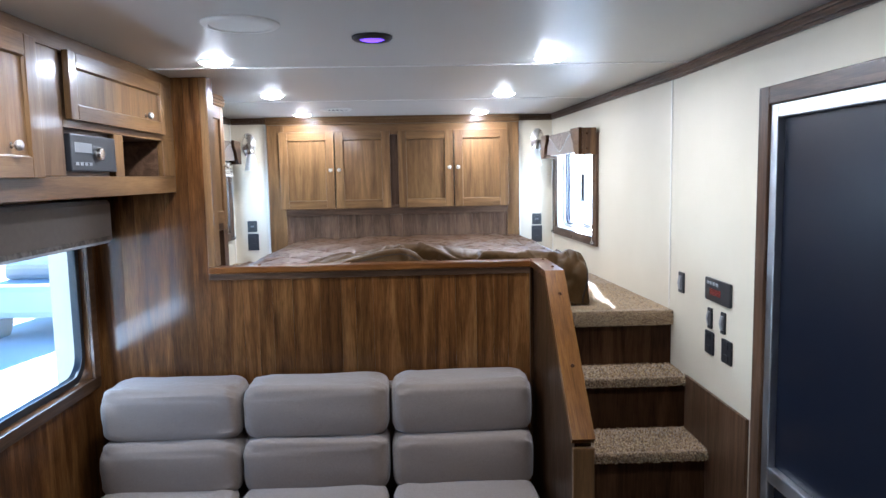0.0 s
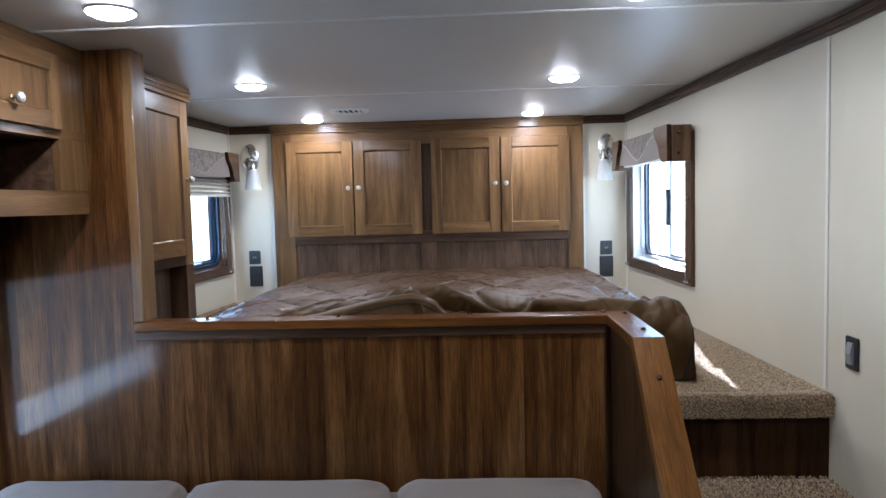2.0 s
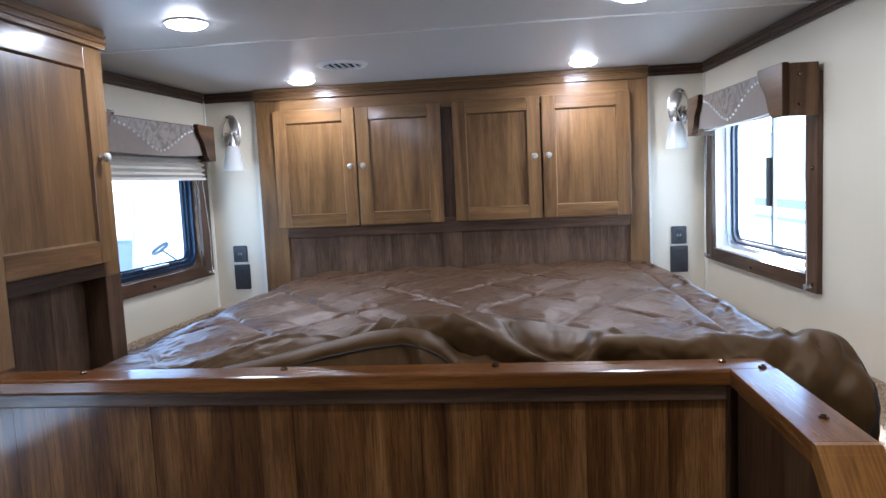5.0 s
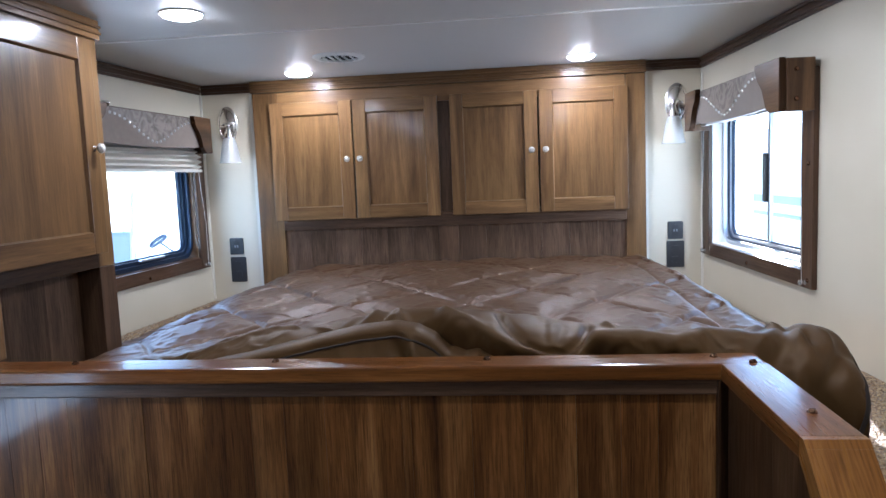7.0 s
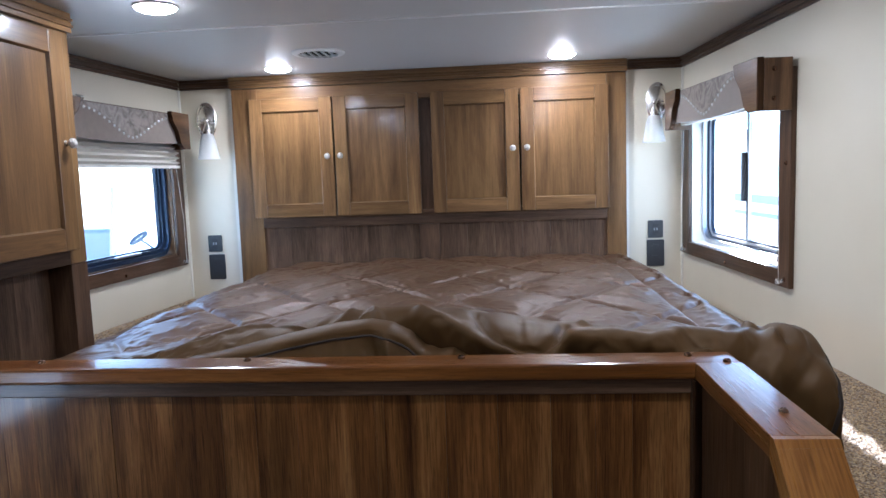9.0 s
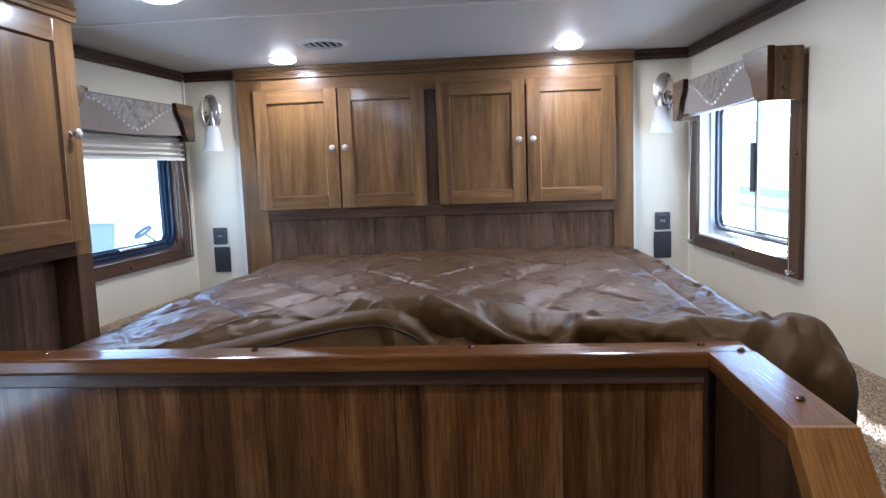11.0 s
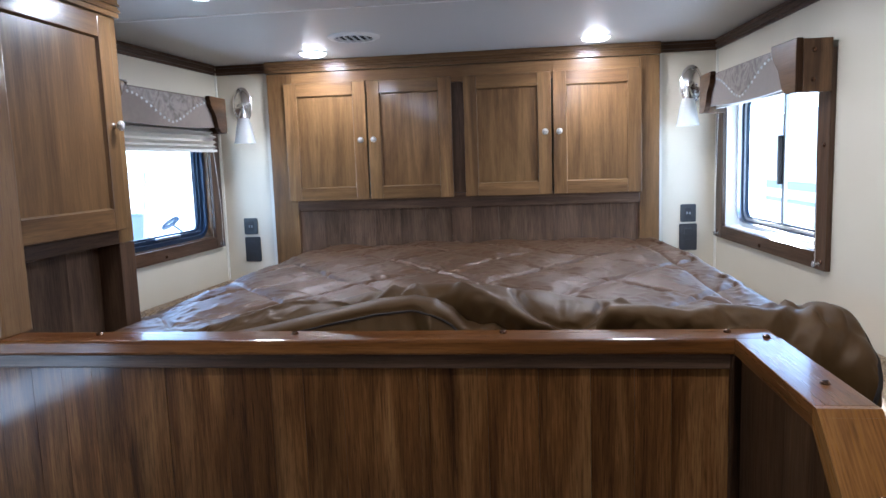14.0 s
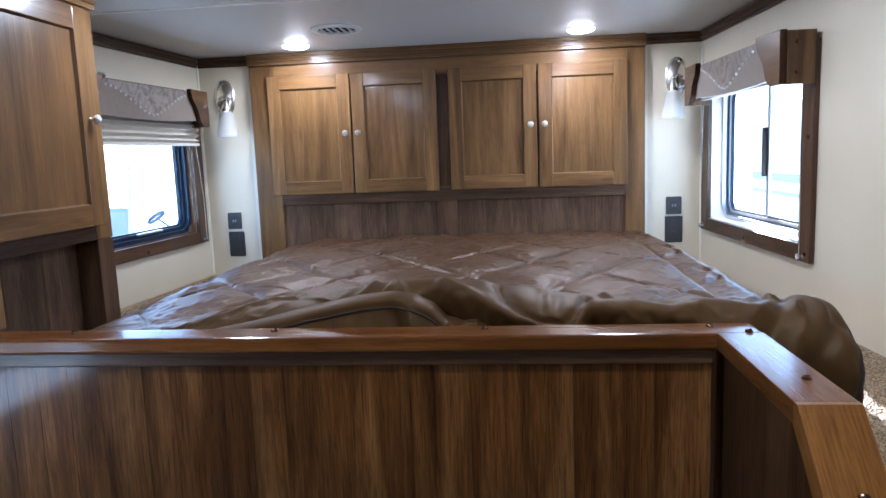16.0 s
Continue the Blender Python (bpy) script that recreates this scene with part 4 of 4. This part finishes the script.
HOLLOWS = (((0.285, 0.92), (0.300, 0.72), (0.33, 0.52), (0.365, 0.44), (0.405, 0.47), (0.435, 0.66), (0.452, 0.90), 0.011, 0.007),
           ((0.15, 0.56), (0.20, 0.40), (0.27, 0.25), (0.36, 0.15), (0.46, 0.05), 0.052, 0.017),
           ((0.37, 0.95), (0.368, 0.60), 0.003, 0.006), ((0.405, 0.85), (0.390, 0.58), 0.003, 0.006),
           ((0.455, 0.45), (0.52, 0.34), (0.58, 0.44), (0.63, 0.26), (0.70, 0.34), 0.046, 0.014),
           ((0.815, 1.04), (0.84, 0.78), 0.014, 0.009), ((0.64, 0.08), (0.74, 0.42), (0.815, 0.92), 0.014, 0.011), ((0.76, 0.06), (0.84, 0.42), (0.90, 0.85), 0.012, 0.011),
           ((0.055, 1.0), (0.05, 0.75), (0.03, 0.55), 0.007, 0.006))


def near_lines(lines, x, q):
    out = 0.0
    for line in lines:
        high, wide = line[-2:]
        best = 9.0
        for (ax, aq), (bx, bq) in zip(line[:-2], line[1:-2]):
            px, py, vx, vy = x - ax, (q - aq) * 0.12, bx - ax, (bq - aq) * 0.12
            k = min(1.0, max(0.0, (px * vx + py * vy) / (vx * vx + vy * vy)))
            best = min(best, (px - k * vx) ** 2 + (py - k * vy) ** 2)
        out = max(out, high * math.exp(-best / wide ** 2))
    return out


def comforter():
    """One sheet from the head of the bed over the roll at its foot and down the side, quilted and then let go."""
    flat, rise, face, wide, side = 240, 26, 64, 360, 34
    place = np.zeros((wide + side + 1, flat + rise + face + 1, 3))
    su, sv = np.ones(place.shape[:2]), np.ones(place.shape[:2])
    low, high = np.full(place.shape[:2], -0.010), np.full(place.shape[:2], 0.012)
    for j in range(flat + rise + face + 1):
        roll = smooth01(flat - 14, flat + rise, j)
        y_flat = 9.345 - (9.345 - 7.75) * min(1.0, j / flat)
        edge = 0.885 + 0.02 * smooth01(9.3, 8.6, y_flat) + 0.006 * roll
        bow_r = 0.05 - 0.022 * roll
        left = -0.812 - 0.250 * smooth01(8.06, 8.16, y_flat)
        for i in range(wide + side + 1):
            x = left + (edge - bow_r - left) * min(1.0, i / wide)
            top = 1.270 - 0.155 * smooth01(-0.58, -1.05, x) - 0.015 * smooth01(-0.1, -0.6, x) - 0.012 * smooth01(8.9, 9.34, y_flat)
            crest = top + between(x, CREST)
            cy = 7.605 - 0.02 * smooth01(0.3, 0.8, x)
            q = 1.0
            if j <= flat:
                y, z = y_flat, top
            elif j <= flat + rise:
                k = (j - flat) / rise
                y, z = 7.75 + (cy - 7.75) * k, top + (crest - top) * smooth01(0, 1, k)
            else:
                q = 1 - (j - flat - rise) / face
                fy = 7.545 - 0.03 * smooth01(0.17, 0.32, x) - 0.04 * smooth01(0.62, 0.86, x)
                fz = min(1.232 - 0.13 * smooth01(0.64, 0.88, x), crest - 0.02)
                y = fy + (cy - fy) * (1 - math.cos(q * math.pi / 2)) - (0.010 + 0.030 * smooth01(0.10, 0.32, x)) * math.sin(math.pi * q ** 1.25)
                z = fz + (crest - fz) * math.sin(q * math.pi / 2)
            if j > flat + 4:
                d = near_lines(RIDGES, x, q + (0.0 if j > flat + rise else 1 - (j - flat) / rise)) - near_lines(HOLLOWS, x, q + (0.0 if j > flat + rise else 1 - (j - flat) / rise))
                d *= smooth01(0.0, 0.12, q)
                tilt = q * math.pi / 2
                y, z = y - d * math.cos(tilt), z + d * math.sin(tilt)
            if i > wide:
                hang = z - DECK - bow_r - 0.016
                run = (i - wide) / side * (1.57 * bow_r + max(0.0, hang))
                bow = min(run / bow_r, math.pi / 2)
                x += bow_r * math.sin(bow) + 0.05 * max(0.0, run - 1.57 * bow_r)
                z -= bow_r * (1 - math.cos(bow)) + max(0.0, run - 1.57 * bow_r)
            # stitching: slanting rows over the top, one row along the side; soft pillows between them
            yy = y_flat - max(0, j - flat) * 0.0047
            bend = 0.045 * noise.noise((x * 1.7, yy * 1.7, 3.0))
            bend2 = 0.045 * noise.noise((x * 1.7, yy * 1.7, 9.0))
            s1, s2 = (x + 0.75 * yy - 5.98 + bend) / 0.36, (x - 0.75 * yy + 5.98 - bend2) / 0.36
            rows = min(abs(s1 - round(s1)), abs(s2 - round(s2))) * 0.36
            if roll > 0.5 and 0.08 < x < 0.56:
                rows = 1.0
            rows = min(rows, abs(x - edge + 0.115) if roll < 0.6 else 1.0)
            puff = min(1.0, rows / 0.10) ** 0.6
            lump = 0.020 * (puff - 0.7) * (1 - 0.75 * roll) + (0.008 * noise.noise((x * 4, y * 4, 1.0)) - 0.007 * math.exp(-(rows / 0.009) ** 2)) * (1 - 0.6 * roll)
            if i <= wide:
                z += lump
            place[i, j] = x, y, max(z, DECK + 0.012)
            su[i, j] = 1.020 + 0.004 * roll
            sv[i, j] = 1.020 - 0.012 * roll
            tight = 1.0 - smooth01(0.004, 0.022, rows)
            low[i, j], high[i, j] = -0.010 + 0.007 * tight, 0.010 - 0.009 * tight
    return settle(place, su, sv, low, high, 120, weight=0.0001)


quilt = thing("comforter", pose(0, 0, 0), "quilted brown satin comforter bunched at the foot", "comforter")
cloth = comforter()
part("quilted_top", sheet(cloth[:, :261]), SATIN, quilt, "", True)
part("rolled_edge", sheet(cloth[:, 260:]), HEM, quilt, "olive-brown satin rolled to the front", True)
part("side_piping", tube(bmesh.new(), [tuple(c) for c in cloth[360 + 12, 0:264:3].tolist()], 0.0032, 6), STITCH, quilt, "dark piped side seam", True)
part("end_piping", tube(bmesh.new(), [tuple(c) for c in cloth[360 + 7, 266::3].tolist()], 0.0042, 6), STITCH, quilt, "dark piped hem", True)

FLAP = ((-0.36, 1.262), (-0.28, 1.287), (-0.205, 1.301), (-0.079, 1.331), (0.019, 1.351), (0.085, 1.357), (0.125, 1.350), (0.158, 1.334), (0.185, 1.308), (0.215, 1.296), (0.24, 1.300), (0.27, 1.286), (0.32, 1.272))


def turned_flap():
    """The hem at the foot, turned up so that its underside shows: a rounded lip and a slack face below it."""
    nx, nq = 170, 44
    place = np.zeros((nx + 1, nq + 1, 3))
    for i in range(nx + 1):
        x = -0.36 + 0.68 * i / nx
        k = next((k for k in range(len(FLAP) - 2) if x <= FLAP[k + 1][0]), len(FLAP) - 2)
        (xa, za), (xb, zb) = FLAP[k], FLAP[k + 1]
        top = za + (zb - za) * (x - xa) / (xb - xa)
        for j in range(nq + 1):
            q = j / nq
            if q < 0.3:
                a = q / 0.3 * math.pi
                y, z = 7.512 + 0.022 * math.cos(a) * (1 if a > 1.57 else 2.4), top - 0.008 + 0.010 * math.sin(a)
            else:
                k = (q - 0.3) / 0.7
                y, z = 7.490 - 0.016 * math.sin(k * 1.6), top - 0.008 + (1.228 - top) * k
            # two stiff folds fall from the peak
            d = 0.016 * math.exp(-((x - 0.10 - 0.055 * q) / 0.012) ** 2) - 0.014 * math.exp(-((x - 0.072 - 0.05 * q) / 0.014) ** 2)
            d += 0.014 * math.exp(-((x - 0.19 - 0.02 * q) / 0.010) ** 2) + 0.006 * math.exp(-((x + 0.06 + 0.15 * q) / 0.025) ** 2)
            place[i, j] = x, y - d * smooth01(0.2, 0.5, q), z
    one = np.ones(place.shape[:2])
    return settle(place, 1.03 * one, 1.02 * one, -0.006 * one, 0.006 * one, 60)


flap = turned_flap()
part("turned_flap", sheet(flap), HEM, quilt, "smooth olive-brown turned hem", True)
part("piping", tube(bmesh.new(), [(c[0], c[1] - 0.001, c[2]) for c in flap[4:140:3, 14].tolist()], 0.0024, 6), STITCH, quilt, "piped seam coloured dark for its shadow", True)


# ---------- puck lamps on the ceiling ----------
def puck():
    lamp = thing("ceiling_lamp", pose(0, 0, TOP), "round lit puck lamp with a white rim", "ceiling lamp", "ceiling lamps")
    part("rim", lathe(bmesh.new(), [(0.058, 0), (0.059, -0.002), (0.057, -0.004), (0.0545, -0.005), (0.053, -0.003), (0.053, 0)], 32), WHITE, lamp, "white rim", True)
    part("lens", lathe(bmesh.new(), [(0.0535, -0.003), (0.051, -0.008), (0.038, -0.014), (0.020, -0.017), (0.0, -0.018)], 32), GLOW, lamp, "glowing domed lens", True)
    return lamp


first = puck()
for i, (x, y) in enumerate(LAMPS):
    m = pose(x, y, TOP)
    if i:
        copy_thing(first, m)
    else:
        first.matrix_basis = m
    l = new("lamp_light", bpy.data.lights.new("lamp_light", "AREA"))
    l.data.shape, l.data.size, l.data.energy, l.data.color = "DISK", 0.08, LAMP_WATTS, LAMP_COLOUR
    l.matrix_basis = pose(x, y, TOP - 0.023)


# ---------- sofa against the half wall ----------
def cushion(x0, x1, y0, y1, z0, z1, e=0.38, nx=26, ny=26):
    """A plump pillow form: a box with strongly rounded edges and a slight sag."""
    bm = bmesh.new()
    c = Vector(((x0 + x1) / 2, (y0 + y1) / 2, (z0 + z1) / 2))
    h = Vector(((x1 - x0) / 2, (y1 - y0) / 2, (z1 - z0) / 2))

    def sp(v, p):
        return math.copysign(abs(v) ** p, v)
    rows = []
    for j in range(ny + 1):
        b = -math.pi / 2 + math.pi * j / ny
        row = []
        for i in range(nx * 2):
            a = math.pi * i / nx
            q = Vector((sp(math.sin(b), 0.22), sp(math.cos(b), e) * sp(math.cos(a), e), sp(math.cos(b), e) * sp(math.sin(a), e)))
            w = 0.010 * noise.noise((q.x * 4 + x0 * 9, q.y * 3, q.z * 3 + z0)) + 0.005 * noise.noise((q.x * 11 + x0 * 5, q.y * 4, q.z * 9 + z0))
            row.append(bm.verts.new(c + Vector((q.x * h.x, q.y * h.y - w, q.z * h.z + w))))
        rows.append(row)
    for a, b in zip(rows, rows[1:]):
        for i in range(nx * 2):
            k = (i + 1) % (nx * 2)
            bm.faces.new((a[i], a[k], b[k], b[i]))
    bmesh.ops.remove_doubles(bm, verts=bm.verts, dist=0.0005)
    return bm


couch = thing("sofa", pose(0, 0, 0), "grey upholstered sofa with three split back cushions", "sofa")
part("base", boxed(-1.12, 0.615, 6.52, 7.38, 0.05, 0.30, 0.02), SOFA, couch)
part("back", boxed(-1.11, 0.61, 7.26, 7.385, 0.30, 0.80, 0.03), SOFA, couch)
for x in (-1.05, 0.55):
    for y in (6.6, 7.3):
        part("foot", boxed(x - 0.03, x + 0.03, y - 0.03, y + 0.03, 0.0, 0.05), BLACK, couch)
for x0, x1 in ((-1.105, -0.553), (-0.545, 0.036), (0.046, 0.615)):
    part("upper_back_cushion", cushion(x0, x1, 7.13, 7.37, 0.63, 0.852), SOFA, couch, "", True)
    part("lower_back_cushion", cushion(x0, x1, 7.09, 7.33, 0.42, 0.645), SOFA, couch, "", True)
    part("seat_cushion", cushion(x0, x1, 6.50, 7.20, 0.28, 0.46), SOFA, couch, "", True)

# ---------- overhead cabinet above the wide window ----------
over = thing("overhead_cabinet", pose(-0.835, 0, 1.62), "varnished overhead cabinet with a radio and an open cubby", "cabinet")
bm = boxed(LEFT_IN + 0.84, -0.022, BACK + 0.01, 6.90, 0.0, TOP - 1.621)
for x0, y0, y1, z0, z1 in ((LEFT_IN + 0.84, 7.27, 7.398, 0.0, TOP - 1.621), (LEFT_IN + 0.84, 6.90, 7.27, 0.0, 0.0655), (LEFT_IN + 0.84, 6.90, 7.27, 0.2045, TOP - 1.621)):
    box(bm, x0, -0.022, y0, y1, z0, z1)
box(bm, LEFT_IN + 0.84, -0.24, 6.90, 7.27, 0.0655, 0.2045)
part("body", bm, DARKWOOD["y"], over)
part("bottom_rail", boxed(-0.0215, 0.0, BACK + 0.01, 7.398, 0.0, 0.065, 0.002), VARNISH["y"], over)
part("middle_rail", boxed(-0.0215, 0.0, 6.50, 7.398, 0.205, 0.235, 0.002), VARNISH["y"], over)
part("top_rail", boxed(-0.0215, 0.0, BACK + 0.01, 7.398, 0.42, TOP - 1.621, 0.002), VARNISH["y"], over)
for a, b in ((6.36, 6.50), (7.27, 7.398), (6.83, 6.90)):
    part("stile", boxed(-0.0215, -0.0002, a, b, 0.0655, 0.2045 if a == 6.83 else 0.4195, 0.002), VARNISH["z"], over)
# the cubby's inner shade is put into this sheet's colour
part("cubby_back", boxed(-0.2398, -0.232, 6.902, 7.268, 0.067, 0.203), DARK, over, "cubby back, coloured near black for the shade inside")
panel_door(over, 6.515, 7.265, 0.228, 0.425, 7.06, 0.285, TW, rail=0.045)
panel_door(over, 5.55, 6.35, 0.06, 0.425, 6.2, 0.14, TW, rail=0.055)
panel_door(over, 4.70, 5.50, 0.06, 0.425, 4.85, 0.14, TW, rail=0.055)
radio = thing("radio", pose(-0.835, 6.672, 1.755), "black flush radio with a round silver dial", "radio")
part("face", boxed(-0.012, 0.006, -0.15, 0.15, -0.055, 0.055, 0.004), BLACK, radio)
part("dial", lathe(bmesh.new(), [(0.022, 0.0), (0.022, 0.0030), (0.019, 0.014), (0, 0.015)], 24, Matrix.Translation((0.006, 0.02, 0.0)) @ Matrix.Rotation(radians(90), 4, "Y")), CHROME, radio, "round silver dial", True)
for i in range(4):
    part("button", boxed(0.0055, 0.0085, -0.13 + 0.028 * i, -0.11 + 0.028 * i, -0.038, -0.028, 0.001), GREY, radio)
part("display", boxed(0.0055, 0.0075, -0.13, -0.02, 0.0, 0.03, 0.001), GREY, radio)
# wide window of the living area with its fabric valance
wide = thing("window_3", MIRRORED, "wide window with a dark frame", "window", kind="structure")
part("window_frame", ring(bmesh.new(), rounded(LY0 + 0.004, LY1 - 0.004, LZ0 + 0.004, LZ1 - 0.004, 0.10), rounded(LY0 + 0.03, LY1 - 0.03, LZ0 + 0.03, LZ1 - 0.03, 0.085), 0.02, 0.05), RUBBER, wide, "dark rounded frame", True)
g = part("pane", boxed(LY0 + 0.02, LY1 - 0.02, 0.034, 0.037, LZ0 + 0.02, LZ1 - 0.02), GLASS, wide)
g.visible_shadow = False
for nm, a, b, z0, z1 in (("casing_bottom", LY0 - 0.05, LY1 + 0.05, LZ0 - 0.045, LZ0), ("casing_side", LY1 + 0.001, LY1 + 0.05, LZ0 + 0.001, LZ1)):
    part(nm, boxed(a, b, -0.014, -0.0006, z0, z1, 0.002), DARKWOOD["x"], wide)
window_light(MIRRORED @ pose((LY0 + LY1) / 2, 0.03, 0.955, 90, 0, 180), 0.95, 0.11, 0.44)
wval = thing("window_valance", pose(LEFT_IN, 0, 1.42), "dark grey fabric valance over the wide window", "valance")
bm = prism(bmesh.new(), [(0.002, 0.0), (0.09, 0.0), (0.10, 0.012), (0.10, 0.16), (0.09, 0.175), (0.002, 0.175)], 6.12, 7.35, "y", 0.006)
part("fabric_box", bm, SUEDE, wval)
part("trim_band", boxed(0.1005, 0.104, 6.13, 7.34, 0.012, 0.03, 0.001), LEATHER, wval, "tooled leather band")

# ---------- entry door ----------
door = thing("door_1", pose(HALF, 0, 0), "dark entry door in an aluminium frame with wood casing", "door", kind="structure")
for nm, y0, y1, z0, z1, mat in (("casing_side", DY1 + 0.0, DY1 + 0.06, 0.0, DZ + 0.055, DARKWOOD["z"]), ("casing_side", DY0 - 0.06, DY0, 0.0, DZ + 0.055, DARKWOOD["z"]), ("casing_top", DY0 + 0.001, DY1 - 0.001, DZ, DZ + 0.055, DARKWOOD["y"])):
    part(nm, boxed(-0.018, -0.0008, y0, y1, z0, z1, 0.003), mat, door, "dark wood casing")
for y0, y1, z0, z1 in ((DY1 - 0.042, DY1 - 0.001, 0.021, DZ - 0.001), (DY0 + 0.001, DY0 + 0.042, 0.021, DZ - 0.001), (DY0 + 0.043, DY1 - 0.043, DZ - 0.042, DZ - 0.001), (DY0 + 0.043, DY1 - 0.043, 0.70, 0.745)):
    part("door_frame", boxed(-0.010, 0.035, y0, y1, z0, z1, 0.004), ALU, door, "bare aluminium frame")
part("upper_skin", boxed(0.012, 0.03, DY0 + 0.043, DY1 - 0.043, 0.7455, DZ - 0.0425, 0.002), NAVY, door, "dark tinted upper panel")
part("lower_skin", boxed(0.012, 0.03, DY0 + 0.043, DY1 - 0.043, 0.0215, 0.6995, 0.002), NAVY, door, "dark lower panel")
part("outer_leaf", boxed(0.045, 0.058, DY0 + 0.002, DY1 - 0.002, 0.022, DZ - 0.002), DARK, door)
h = part("door_handle", boxed(-0.028, -0.011, DY0 + 0.008, DY0 + 0.034, 0.95, 1.10, 0.005), BLACK, door, "black handle")

# ---------- outside, seen through the windows ----------
solid("ground", boxed(-900, 900, -900, 900, -0.75, -0.65), GROUND, "pale concrete yard round the trailer", "ground", "structure")
PANELW = material("white_painted_siding", (0.8, 0.8, 0.79), 0.4)
STEERING = material("weathered_grey_grip", (0.13, 0.15, 0.18), 0.5)
CARTBODY = material("pale_blue_grey_body", (0.34, 0.37, 0.40), 0.5)
BAND = material("grey_blue_stripe", (0.24, 0.29, 0.35), 0.4)
rig = thing("parked_trailer", pose(4.6, 12.5, -0.65), "white parked trailer with a grey-blue stripe", "trailer")
part("body", boxed(0, 2.4, -6, 7, 0.6, 2.9, 0.06), PANELW, rig)
part("stripe", boxed(-0.012, 0.0, -5.9, 6.9, 1.62, 1.75, 0.002), BAND, rig, "grey-blue stripe")
part("lower_stripe", boxed(-0.012, 0.0, -5.9, 6.9, 1.40, 1.46, 0.002), BAND, rig)
for y in (-1.2, 0.0):
    part("wheel", lathe(bmesh.new(), [(0, -0.1), (0.2, -0.1), (0.36, -0.09), (0.38, 0.0), (0.36, 0.09), (0, 0.1)], 28, Matrix.Translation((0.1, y, 0.38)) @ Matrix.Rotation(radians(90), 4, "Y")), RUBBER, rig, "black wheel", True)
cart = thing("utility_cart", pose(-5.6, 16.2, -0.75) @ Matrix.Scale(1.25, 4), "open utility cart parked in the yard", "cart")
part("body", boxed(-0.6, 0.6, -1.2, 1.2, 0.35, 0.75, 0.08), CARTBODY, cart)
part("bench", boxed(-0.55, 0.55, -0.7, -0.2, 0.75, 0.95, 0.06), GREY, cart)
part("backrest", boxed(-0.55, 0.55, -0.85, -0.72, 0.95, 1.45, 0.05), CARTBODY, cart)
part("steering_column", tube(bmesh.new(), [(0.60, 0.45, 0.90), (0.25, 0.25, 1.25)], 0.016), STEERING, cart)
bm = bmesh.new()
tube(bm, [(0.25 + 0.10 * math.cos(a), 0.25 + 0.05 * math.sin(a), 1.25 + 0.05 * math.cos(a) + 0.04 * math.sin(a)) for a in [2 * math.pi * i / 20 for i in range(21)]], 0.022)
part("steering_wheel", bm, STEERING, cart)
for x in (-0.55, 0.55):
    for y in (-0.95, 0.95):
        part("post", tube(bmesh.new(), [(x, y, 0.7), (x, y * 0.8, 1.9)], 0.02), WHITE, cart)
        part("wheel", lathe(bmesh.new(), [(0, -0.08), (0.15, -0.08), (0.26, -0.07), (0.28, 0.0), (0.26, 0.07), (0, 0.08)], 24, Matrix.Translation((x, y, 0.28)) @ Matrix.Rotation(radians(90), 4, "Y")), GREY, cart, "", True)
part("tail_lamp", boxed(0.56, 0.66, 0.42, 0.50, 0.80, 1.02, 0.01), RED, cart, "red lamp")


# ---------- carpet pile ----------
def pile(name, spots, label):
    rng = np.random.default_rng(7)
    verts, faces = [], []
    for base, up, count, size_u, size_v, tall in spots:
        base, up = Vector(base), Vector(up)
        su, sv = Vector(size_u), Vector(size_v)
        t1 = su.normalized()
        t2 = up.cross(t1)
        for a, b, r, h, l1, l2, w in rng.random((count, 7)):
            c = base + su * float(a) + sv * float(b)
            if c.x > HALF - 0.004 - 0.0583 * max(0.0, c.y - BEND):
                continue
            tip = c + up * tall * (0.5 + 0.8 * float(h)) + t1 * tall * 1.3 * (float(l1) - 0.5) + t2 * tall * 1.3 * (float(l2) - 0.5)
            k = len(verts)
            for i in range(3):
                q = 2.1 * i + 6.3 * float(r)
                verts.append(c + (t1 * math.cos(q) + t2 * math.sin(q)) * (0.0021 + 0.0019 * float(w)))
            verts.append(tip)
            faces += [(k, k + 1, k + 3), (k + 1, k + 2, k + 3), (k + 2, k, k + 3)]
    me = bpy.data.meshes.new(name)
    me.from_pydata([tuple(v) for v in verts], [], faces)
    me.materials.append(TUFT)
    return tagged(new(name, me), label, "carpet", kind="stuff")


Z = DECK - 0.007
XS = 0.724
spots = [((XS, DECK_Y + 0.012, Z), (0, 0, 1), 26000, (0.525, 0, 0), (0, 0.75, 0), 0.0012),
         ((XS, DECK_Y + 0.75, Z), (0, 0, 1), 11000, (0.5, 0, 0), (0, 1.25, 0), 0.0012),
         ((-1.20, 8.09, Z), (0, 0, 1), 10000, (0.36, 0, 0), (0, 1.27, 0), 0.0030),
         ((XS, DECK_Y + 0.006, Z - 0.011), (0, -0.7, 0.7), 3200, (0.52, 0, 0), (0, 0.012, 0.0030), 0.009),
         ((XS, DECK_Y, Z - 0.060), (0, -1, 0), 7500, (0.52, 0, 0), (0, 0, 0.055), 0.004)]
for z, y in STEPS[1:]:
    spots.append(((XS, y + 0.01, z - 0.007), (0, 0, 1), 4500, (0.52, 0, 0), (0, 0.24, 0), 0.006))
    spots.append(((XS, y, z - 0.045), (0, -1, 0.2), 1800, (0.52, 0, 0), (0, 0, 0.035), 0.008))
pile("carpet_pile", spots, "speckled tan and brown carpet pile on deck and steps")
